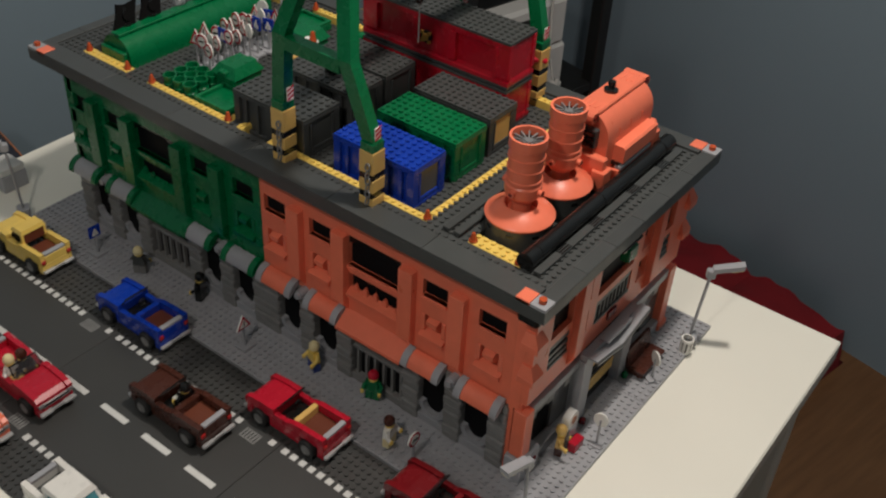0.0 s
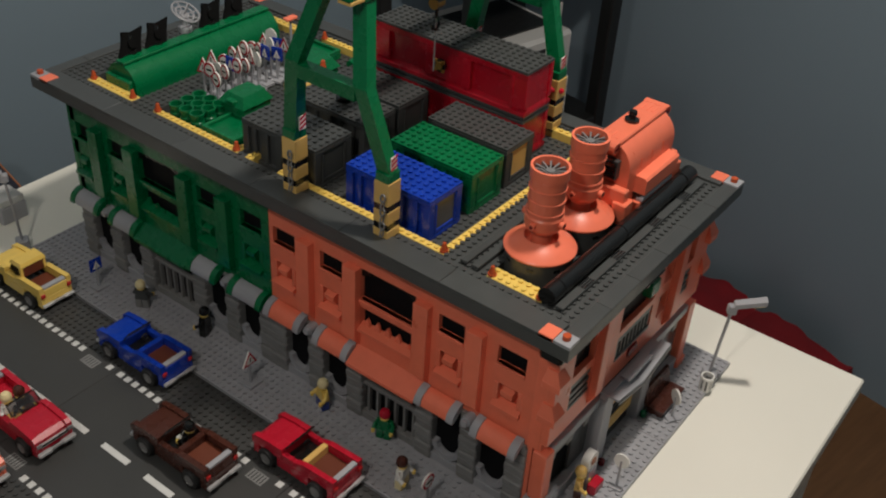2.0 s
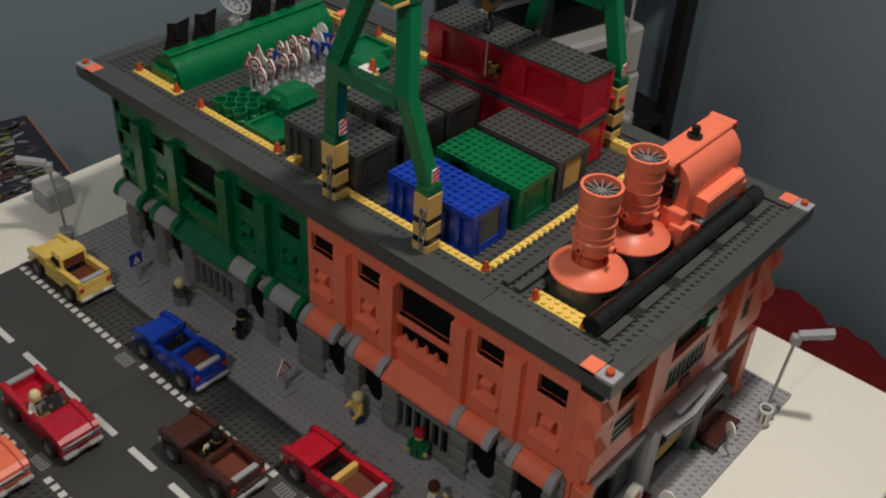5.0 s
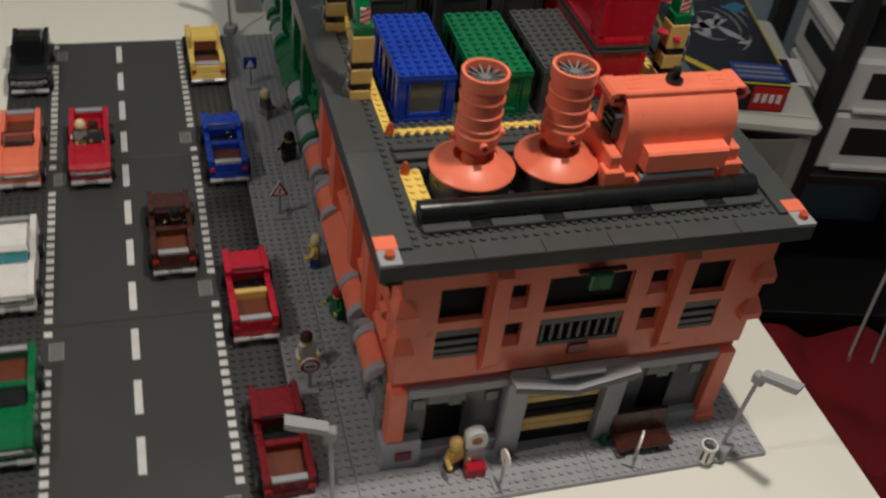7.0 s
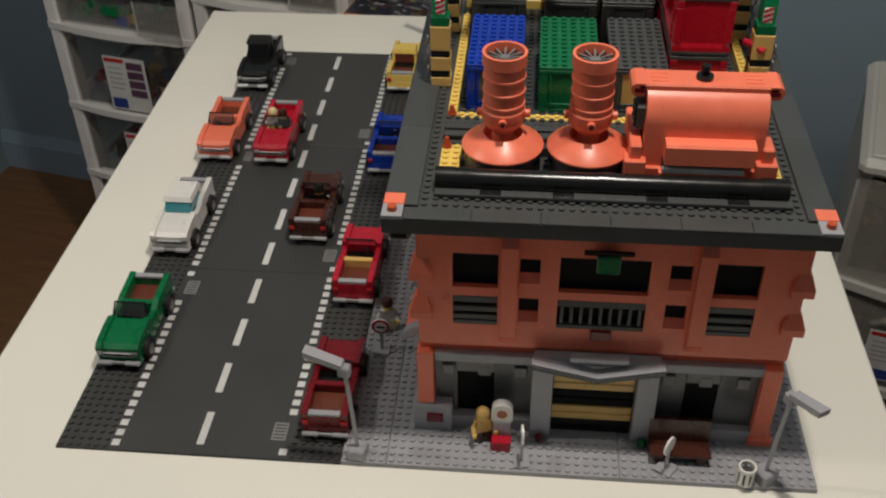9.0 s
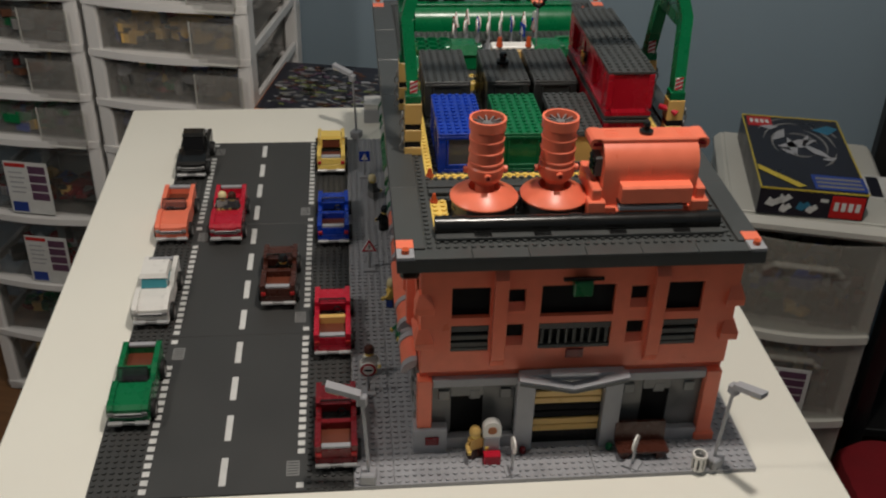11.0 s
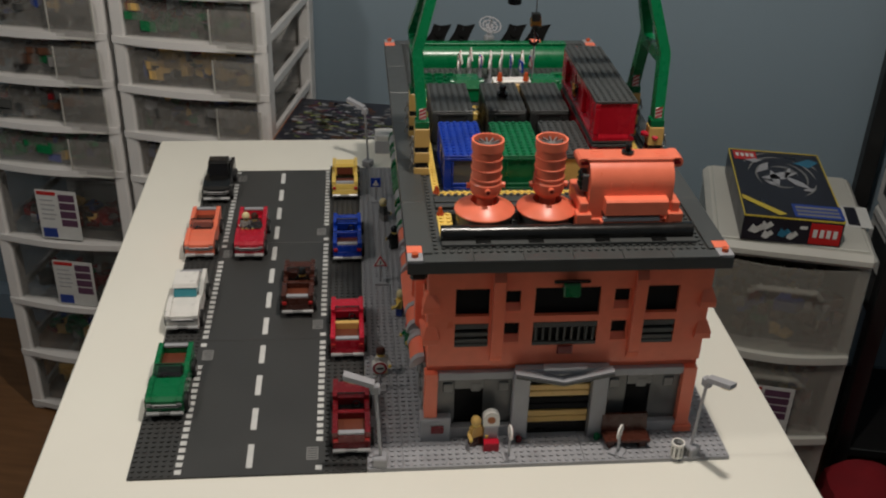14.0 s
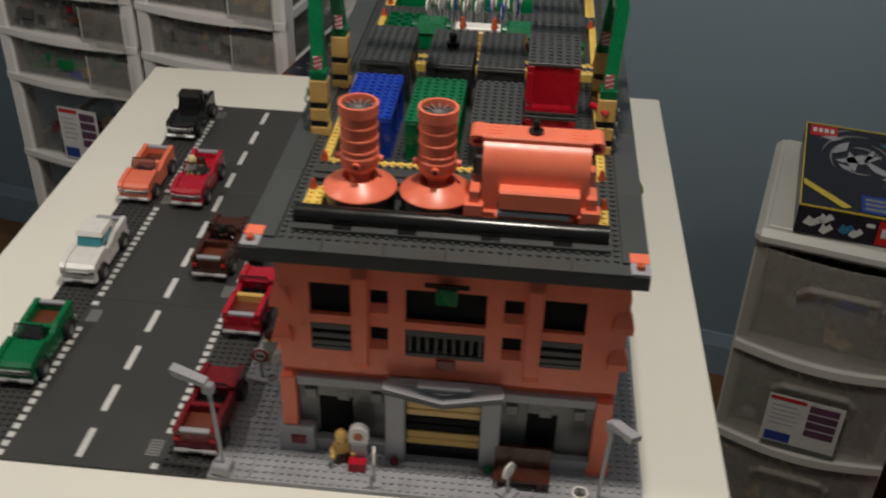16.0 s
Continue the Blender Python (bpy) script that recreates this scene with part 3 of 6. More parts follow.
part("end_wall", Build().box(WX0, WX1, WY1 - 0.008, WY1, WALK, ROOF0), GREEN, green_building)

# roof, in two halves
TRAYS = ((0.080, 0.348, 0.081, 0.138), (0.080, 0.348, 0.182, 0.432), (0.080, 0.348, 0.443, 0.571), (0.080, 0.348, 0.604, 0.680))
RX0, RX1, RY0, RY1 = 0.043, 0.379, 0.031, 0.730
PIT = 0.2350


def deck(parent, y0, y1, trays):
    ys = sorted({y0, y1, *[t[2] for t in trays], *[t[3] for t in trays]})
    panels = []
    for a, e in zip(ys, ys[1:]):
        t = [q for q in trays if q[2] <= a + 1e-6 and q[3] >= e - 1e-6]
        if t:
            panels += [(RX0, t[0][0], a, e, ROOF0, ROOF), (t[0][1], RX1, a, e, ROOF0, ROOF), (t[0][0], t[0][1], a, e, ROOF0, PIT)]
        else:
            panels.append((RX0, RX1, a, e, ROOF0, ROOF))
    roof = part("roof", Build().box(*panels[0]), DGREY, parent, "dark grey studded flat roof")
    for q in panels[1:]:
        part("roof_panel", Build().box(*q), DGREY, roof)
    def skip(x, y):
        return any(q[0] < x < q[1] and q[2] < y < q[3] for q in TRAYS)
    s = Build().studs(RX0 + 0.0265, RX1 - 0.0225, y0 + (0.017 if y0 < 0.1 else 0), y1 - (0.016 if y1 > 0.6 else 0), ROOF, 0, skip)
    for t in trays:
        s.studs(t[0], t[1], t[2], t[3], PIT)
    tagged(part("studs", s, DGREY, roof), kind="stuff")
    n = round((y1 - y0 - 0.016) / 0.110)
    for i in range(n):
        a = (y0 + 0.016 if y0 < 0.1 else y0) + i * (y1 - y0 - 0.016) / n
        for x, wide in ((RX0, 0.0262), (RX1 - 0.0222, 0.0222)):
            part("edge_tile", Build().box(x, x + wide, a + 0.0002, a + (y1 - y0 - 0.016) / n - 0.0002, ROOF, ROOF + 0.0032, 0, 0.0004), DGREY, roof)
    return roof


roof_a = deck(orange_building, RY0, 0.388, TRAYS[:1] + ((0.080, 0.348, 0.182, 0.388),))
roof_b = deck(green_building, 0.388, RY1, ((0.080, 0.348, 0.388, 0.432),) + TRAYS[2:])
for roof, y in ((roof_a, RY0), (roof_b, RY1)):
    for i in range(6):
        a = RX0 + 0.016 + i * 0.0513
        part("edge_tile", Build().box(a + 0.0002, a + 0.0511, min(y, y + (-0.015 if y > 0.5 else 0)), y + (0.015 if y < 0.5 else 0), ROOF, ROOF + 0.0032 * 0.6, 0, 0.0004), DGREY, roof)
    for x in (RX0, RX1 - 0.016):
        near = y < 0.5
        yy = y if near else y - 0.016
        part("corner_tile", Build().box(x, x + 0.0158, yy, yy + 0.0158, ROOF, ROOF + 0.0036, 0, 0.0004), LGREY if near else LGREY, roof, "pale grey corner tile")
        ya = yy + 0.016 if near else yy - 0.014
        part("orange_tile", Build().box(x, x + 0.0158, ya, ya + 0.014, ROOF, ROOF + 0.0040, 0, 0.0004), ORANGE, roof)
        part("corner_beacon", Build().cyl(x + 0.0079, yy + 0.0079, ROOF + 0.0036, ROOF + 0.0075, 0.0036, 14), CONE, roof, "clear orange round stud")
part("roof_step", Build().box(0.080, 0.348, 0.060, 0.068, ROOF + 0.0017, ROOF + 0.005, 0, 0.0005), DGREY, roof_a)
for x in (0.115, 0.17, 0.24, 0.30):
    for k in range(3):
        part("vent_slat", Build().box(x, x + 0.016, 0.0605 + 0.0026 * k, 0.0620 + 0.0026 * k, ROOF + 0.005, ROOF + 0.0056), BLACK, roof_a)
for y in (0.146, 0.158):
    part("roof_step", Build().box(0.080, 0.335, y, y + 0.0078, ROOF + 0.0017, ROOF + 0.005, 0, 0.0005), DGREY, roof_a)
part("eaves_bracket", Build().box(0.046, 0.064, 0.038, 0.060, 0.2185, 0.2313, 0, 0.003), BLACK, roof_a, "black bracket under the roof corner")


def strip(parent, x0, x1, y0, y1, z=ROOF):
    s = part("yellow_edging", Build().box(x0, x1, y0, y1, PIT, z + 0.0008, 0, 0.0004).studs(x0, x1, y0, y1, z + 0.0008), YELLOW, parent, "yellow studded edging strip")
    return s


strip(roof_a, 0.080, 0.096, 0.0815, 0.1375)
strip(roof_a, 0.080, 0.088, 0.1905, 0.3875)
strip(roof_a, 0.080, 0.348, 0.1825, 0.1903)
strip(roof_a, 0.340, 0.348, 0.1905, 0.3875)
strip(roof_a, 0.332, 0.348, 0.0815, 0.1375)
strip(roof_b, 0.080, 0.348, 0.424, 0.4318)
strip(roof_b, 0.080, 0.088, 0.4515, 0.5705)
strip(roof_b, 0.080, 0.348, 0.4435, 0.4513)
strip(roof_b, 0.340, 0.348, 0.4515, 0.5705)
strip(roof_b, 0.080, 0.092, 0.6045, 0.6795)
strip(roof_b, 0.336, 0.348, 0.6045, 0.6795)
cone = Build().lathe(0, 0, [(0.0001, 0), (0.0040, 0), (0.0040, 0.002), (0.0034, 0.002), (0.0016, 0.0092), (0.0001, 0.0094)], 14).mesh("warning_cone", [CONE])
for x, y in ((0.084, 0.186), (0.084, 0.134), (0.084, 0.085), (0.344, 0.186), (0.344, 0.134), (0.084, 0.566), (0.084, 0.4475), (0.344, 0.4475), (0.086, 0.609), (0.086, 0.675), (0.342, 0.675), (0.342, 0.566)):
    o = tagged(new("warning_cone", cone), "small clear orange cone on the yellow edging", "cone", "roof cones")
    o.location = (x, y, ROOF + 0.0008)

# ---------------- roof machinery ----------------


def smokestack(x, y):
    t = thing("smokestack", (x, y, PIT), "orange toy smokestack on a wide cone", "smokestack", "smokestacks")
    part("drum", Build().lathe(0, 0, [(0.0001, 0), (0.0305, 0), (0.0305, 0.0260), (0.029, 0.0262), (0.0001, 0.0262)], 40), DGREY, t, "dark grey round drum")
    for k in range(8):
        a = math.pi / 4 * k + 0.3
        part("drum_slot", Build().box(-0.003, 0.003, 0.0296, 0.0310, 0.0165, 0.0190), BLACK, t, "", pose(0, 0, 0, 0, 0, math.degrees(a)))
    part("cone", Build().lathe(0, 0, [(0.0300, 0.0245), (0.0322, 0.0245), (0.0325, 0.0262), (0.0312, 0.0278), (0.0210, 0.0334), (0.0162, 0.0366), (0.0152, 0.0366), (0.0146, 0.0352), (0.0140, 0.0280), (0.0001, 0.0280)], 48), ORANGE, t)
    part("throat", Build().lathe(0, 0, [(0.0088, 0.0275), (0.0088, 0.0410), (0.0125, 0.0432)], 32), ORANGE, t)
    prof = [(0.0090, 0.040), (0.0120, 0.0425), (0.0158, 0.0470), (0.0170, 0.0510), (0.0170, 0.0585), (0.0158, 0.0600)]
    for z in (0.0625, 0.0735, 0.0850):
        prof += [(0.0157, z), (0.0166, z + 0.0004), (0.0166, z + 0.0022), (0.0157, z + 0.0026)]
    prof += [(0.0157, 0.0955), (0.0171, 0.0965), (0.0171, 0.1062), (0.0148, 0.1062), (0.0144, 0.0980), (0.0001, 0.0980)]
    barrel = part("barrel", Build().lathe(0, 0, prof, 40), ORANGE, t)
    g = Build()
    for k in range(12):
        a = math.pi / 6 * k
        d = Vector((math.cos(a), math.sin(a), 0))
        n = Vector((-d.y, d.x, 0)) * 0.00055
        p0, p1 = d * 0.003, d * 0.0144
        g.hexa([p0 - n + Vector((0, 0, 0.0983)), p1 - n * 1.6 + Vector((0, 0, 0.0983)), p1 + n * 1.6 + Vector((0, 0, 0.0983)), p0 + n + Vector((0, 0, 0.0983)),
                p0 - n + Vector((0, 0, 0.1012)), p1 - n * 1.6 + Vector((0, 0, 0.1022)), p1 + n * 1.6 + Vector((0, 0, 0.1022)), p0 + n + Vector((0, 0, 0.1012))])
    g.cyl(0, 0, 0.0982, 0.1018, 0.0038, 12)
    part("grille", g, GRILLE, barrel, "silver spoked grille")
    part("grille_back", Build().cyl(0, 0, 0.0979, 0.09815, 0.0143, 24), BLACK, barrel)
    for a in (180, 90, 0, 270):
        k = Build().cyl(0, 0.054, 0.0160, 0.0205, 0.0032, 12, 0, "x").cyl(0, 0.054, 0.0205, 0.0207, 0.0018, 10, 1, "x")
        part("side_knob", k, [ORANGE, DARKRED], barrel, "", pose(0, 0, 0, 0, 0, a))
    return t


smokestack(0.1298, 0.1165)
smokestack(0.1970, 0.1175)

boiler = thing("boiler", (0.2805, 0.119, PIT), "orange toy boiler tank lying on its side", "tank")
boiler.scale = (0.91, 1.0, 0.97)
hl = 0.054
part("shell", Build().prism([(0.026 * math.cos(a), 0.062 + 0.0265 * math.sin(a)) for a in [math.pi * i / 20 for i in range(21)]] + [(-0.026, 0.018), (0.026, 0.018)], -hl + 0.006, hl - 0.004, "x", 0, True), ORANGE, boiler)
part("belly", Build().box(-hl + 0.002, hl, -0.029, 0.029, 0.008, 0.026, 0, 0.001), ORANGE, boiler)
part("footing", Build().box(-hl + 0.004, hl - 0.004, -0.026, 0.026, 0, 0.0079), DGREY, boiler)
part("spine", Build().box(-hl - 0.002, hl + 0.004, -0.0125, 0.0125, 0.0835, 0.0902, 0, 0.0014), ORANGE, boiler)
for s in (-1, 1):
    part("spine_end", Build().prism([(s * (hl - 0.004), 0.0904), (s * (hl + 0.004), 0.0904), (s * (hl + 0.0070), 0.0885), (s * (hl + 0.0080), 0.0850), (s * (hl + 0.0070), 0.0815), (s * (hl + 0.004), 0.0795), (s * (hl - 0.004), 0.0795)], -0.0125, 0.0125, "y"), ORANGE, boiler)
    # Dark red strip on the orange spine stands in for a shaded slot hole.
    part("spine_slot", Build().box(s * hl - 0.0045, s * hl + 0.0045, -0.0129, -0.0124, 0.0830, 0.0865), DARKRED, boiler)
    for q in (-0.006, 0.0, 0.006):
        part("spine_groove", Build().box(s * (hl - 0.016) - 0.007, s * (hl - 0.016) + 0.007, q - 0.0009, q + 0.0009, 0.0901, 0.0906), ORANGE, boiler)
    part("end_block", Build().box(s * hl - 0.009, s * hl + 0.009, -0.034, -0.020, 0.012, 0.034, 0, 0.0008), ORANGE, boiler)
    part("end_slope", Build().box(s * hl - 0.005, s * hl + 0.005, -0.030, 0.030, 0.026, 0.046, 0, 0.0012), ORANGE, boiler)
part("front_hatch", Build().prism([(-0.024, 0.0345), (-0.038, 0.0345), (-0.038, 0.0500), (-0.036, 0.0520), (-0.022, 0.0525)], -0.031, 0.042), ORANGE, boiler)
part("hatch_rail", Build().box(-0.032, 0.035, -0.0375, -0.030, 0.0265, 0.0310, 0, 0.0008), LGREY, boiler, "grey rail along the hatch")
# Black filler puts the shade of the gap beneath the hatch into colour.
part("hatch_gap", Build().box(-0.032, 0.035, -0.0340, -0.026, 0.0311, 0.0344), BLACK, boiler)
part("lower_rail", Build().box(-0.034, 0.038, -0.036, -0.028, 0.010, 0.0264, 0, 0.0008), ORANGE, boiler)
part("vent", Build().box(-hl - 0.001, -hl + 0.0065, -0.016, 0.004, 0.052, 0.072, 0, 0.0008), DGREY, boiler, "dark vent on the tank's end")
for k in range(3):
    part("vent_slat", Build().box(-hl - 0.003, -hl - 0.001, -0.015, 0.003, 0.054 + 0.006 * k, 0.0575 + 0.006 * k, 0, 0.0004), BLACK, boiler)
b = Build().lathe(-0.0015, 0, [(0.0001, 0.0900), (0.0072, 0.0900), (0.0072, 0.0928), (0.0034, 0.0938), (0.0034, 0.0965), (0.0042, 0.098), (0.0036, 0.1015), (0.0001, 0.1026)], 18)
part("valve", b, BLACK, boiler, "black valve on top")
for k in range(3):
    part("seam", Build().box(-0.024 + 0.024 * k, -0.0235 + 0.024 * k, -0.0266, -0.0255, 0.058, 0.068), ORANGE, boiler)

pipe = thing("black_pipe", (0.214, 0.0770, ROOF), "long glossy black pipe along the roof edge", "pipe")
part("pipe_run", Build().cyl(0, 0.0088, -0.128, 0.130, 0.0080, 28, 0, "x"), BLACK, pipe)
for x, w in ((-0.126, 0.008), (-0.111, 0.006), (-0.004, 0.006), (0.122, 0.010)):
    part("pipe_collar", Build().cyl(0, 0.0088, x - w, x + w, 0.0087, 28, 0, "x"), BLACK, pipe)
for x in (-0.09, 0.09):
    part("pipe_saddle", Build().box(x - 0.006, x + 0.006, -0.006, 0.006, 0, 0.003, 0, 0.0005), BLACK, pipe)


def container(x0, x1, y0, y1, z0, z1, mat, top_mat, label, end_mat=None, bays=2):
    cx, cy = (x0 + x1) / 2, (y0 + y1) / 2
    w, l, h = (x1 - x0) / 2, (y1 - y0) / 2, z1 - z0
    t = thing("shipping_container", (cx, cy, z0), label, "container", "roof containers")
    part("core", Build().box(-w + 0.004, w - 0.004, -l + 0.004, l - 0.004, 0.002, h - 0.004), mat, t)
    part("floor_frame", Build().box(-w, w, -l, l, 0, 0.0042, 0, 0.0005), mat, t)
    for sx in (-1, 1):
        for sy in (-1, 1):
            part("corner_post", Build().box(sx * w - (0.008 if sx > 0 else 0), sx * w + (0.008 if sx < 0 else 0), sy * l - (0.008 if sy > 0 else 0), sy * l + (0.008 if sy < 0 else 0), 0.0042, h - 0.0064, 0, 0.0005), mat, t)
        n = bays * 3
        for i in range(1, n):
            q = -l + 2 * l * i / n
            wide = 0.004 if i % 3 else 0.008
            part("side_rib", Build().box(sx * w - (0.0035 if sx > 0 else 0), sx * w + (0.0035 if sx < 0 else 0), q - wide / 2, q + wide / 2, 0.0042, h - 0.0064, 0, 0.0005), mat, t)
    for sy in (-1, 1):
        y = sy * l
        e = end_mat or mat
        part("end_panel", Build().box(-w + 0.008, w - 0.008, y - (0.003 if sy > 0 else -0.001), y + (0.003 if sy < 0 else -0.001), 0.0042, h - 0.0064, 0, 0.0004), e, t)
        part("end_bar", Build().box(-w + 0.008, w - 0.008, y - (0.0045 if sy > 0 else -0.0002), y + (0.0045 if sy < 0 else -0.0002), 0.0045, 0.0095, 0, 0.0005), mat, t)
        for q in (-0.3, 0.3):
            part("lock_rod", Build().cyl(q * 2 * w, y - sy * 0.0002, 0.006, h - 0.008, 0.0011, 8), mat, t)
    lid = part("lid", Build().box(-w - 0.0002, w + 0.0002, -l - 0.0002, l + 0.0002, h - 0.0064, h - 0.0032, 0, 0.0003).box(-w, w, -l, l, h - 0.0032, h, 0, 0.0004), top_mat, t)
    tagged(part("studs", Build().studs(-w, w, -l, l, h), top_mat, lid), kind="stuff")
    return t


CT = 0.2797
container(0.0945, 0.1430, 0.2115, 0.3110, PIT, CT, BLUE, BLUE, "blue toy shipping container with a studded lid", WINGREY)
container(0.1570, 0.2080, 0.2105, 0.3095, PIT, CT, GREEN, GREEN, "green toy shipping container with a studded lid")
container(0.2180, 0.2660, 0.2135, 0.3110, PIT, CT, DGREY, DGREY, "dark grey toy shipping container with yellow end panels", TAN)
g = container(0.0905, 0.1425, 0.3460, 0.4445, PIT, CT, DGREY, DGREY, "dark grey toy shipping container with a studded lid")
capped = container(0.1610, 0.2100, 0.3460, 0.4445, PIT, CT, DGREY, DGREY, "dark grey toy shipping container with a black cap on top")
container(0.2155, 0.2650, 0.3460, 0.4445, PIT, CT, DGREY, DGREY, "dark grey toy shipping container with a studded lid")
b = Build().lathe(0, 0, [(0.0001, 0), (0.0075, 0), (0.0075, 0.004), (0.004, 0.005), (0.004, 0.0085), (0.005, 0.010), (0.004, 0.0135), (0.0001, 0.0145)], 18)
part("black_cap", b, BLACK, capped, "black round cap", pose(0, 0, CT - PIT + 0.0017))


def long_container(x0, x1, y0, y1, z0, z1, label):
    """A long red container: two recessed panels either side of a flat middle, under a lid of four studded plates."""
    cx, cy = (x0 + x1) / 2, (y0 + y1) / 2
    w, l, h = (x1 - x0) / 2, (y1 - y0) / 2, z1 - z0
    t = thing("shipping_container", (cx, cy, z0), label, "container", "roof containers")
    part("core", Build().box(-w + 0.0055, w - 0.0055, -l + 0.0012, l - 0.0012, 0.001, h - 0.004), CONTAINERRED, t)
    part("floor_frame", Build().box(-w, w, -l, l, 0, 0.0034, 0, 0.0005), DGREY, t)
    for sx in (-1, 1):
        a, c = sorted((sx * w, sx * (w - 0.0060)))
        part("bottom_rail", Build().prism([(sx * (w - 0.0060), 0.0034), (sx * w, 0.0034), (sx * w, 0.0075), (sx * (w - 0.0056), 0.0110)], -l, l, "y"), CONTAINERRED, t)
        part("top_rail", Build().box(a, c, -l, l, h - 0.0095, h - 0.0033, 0, 0.0004), CONTAINERRED, t)
        for q0, q1 in ((-l, -l + 0.020), (-0.0290, -0.0190), (0.0190, 0.0290), (l - 0.020, l)):
            part("side_post", Build().box(a, c, q0, q1, 0.0110, h - 0.0097, 0, 0.0005), CONTAINERRED, t)
        part("middle_panel", Build().box(a + 0.0015, c - 0.0005 if sx > 0 else c, -0.0188, 0.0188, 0.0110, h - 0.0097), CONTAINERRED, t)
        part("lock_bar", Build().cyl(sx * (w + 0.0002), -l + 0.0160, 0.008, h - 0.008, 0.0008, 8), CONTAINERRED, t)
    for sy in (-1, 1):
        part("end_sill", Build().prism([(sy * (l - 0.0015), 0.0034), (sy * l, 0.0034), (sy * l, 0.0070), (sy * (l - 0.0010), 0.0110)], -w + 0.0062, w - 0.0062), CONTAINERRED, t)
    for k in range(4):
        a = -l + 2 * l * k / 4
        lid = part("lid_plate", Build().box(-w - 0.0002, w + 0.0002, a + 0.0001, a + l / 2 - 0.0001, h - 0.0032, h - 0.0004 * (k % 2), 0, 0.0003), DGREY, t, "dark grey studded lid plate")
        tagged(part("studs", Build().studs(-w, w, a, a + l / 2, h - 0.0004 * (k % 2)), DGREY, lid), kind="stuff")
    return t


long_container(0.2684, 0.3170, 0.2295, 0.4245, PIT, 0.2835, "long red toy shipping container under another")
long_container(0.2684, 0.3170, 0.2295, 0.4245, 0.2852, 0.3375, "long red toy shipping container stacked on another")
EX, EY, EZ = 0.2684, 0.3345, 0.3120
b = Build().cyl(EY, EZ, EX - 0.0030, EX, 0.0070, 20, 0, "x").cyl(EY, EZ, EX - 0.0050, EX - 0.0030, 0.0042, 16, 1, "x")
for k in range(4):
    a = math.pi / 4 + math.pi / 2 * k
    p, q = EY + 0.0066 * math.cos(a), EZ + 0.0066 * math.sin(a)
    b.box(EX - 0.0042, EX - 0.0022, p - 0.0016, p + 0.0016, q - 0.0016, q + 0.0016, 1)
tagged(part("round_emblem", b, [BLACK, GOLD]), "black and gold round emblem on a red container", "emblem")
o = tagged(part("red_lever", Build().tube([(0.331, 0.245, 0.292), (0.340, 0.236, 0.292), (0.346, 0.232, 0.289)], 0.0032), RED), "small red lever beside the crane foot", "lever")

# ---------------- gantry crane ----------------
crane = thing("gantry_crane", (0, 0, 0), "green toy gantry crane straddling the containers", "crane")


def beam(name, p, q, w, d, mat, parent, label=""):
    """A square tube from p to q, w across in x and d in y."""
    p, q = Vector(p), Vector(q)
    o = [(-w / 2, -d / 2), (w / 2, -d / 2), (w / 2, d / 2), (-w / 2, d / 2)]
    return part(name, Build().hexa([(p.x + a, p.y + c, p.z) for a, c in o] + [(q.x + a, q.y + c, q.z) for a, c in o]), mat, parent, label)


CR = ROOF + 0.0017
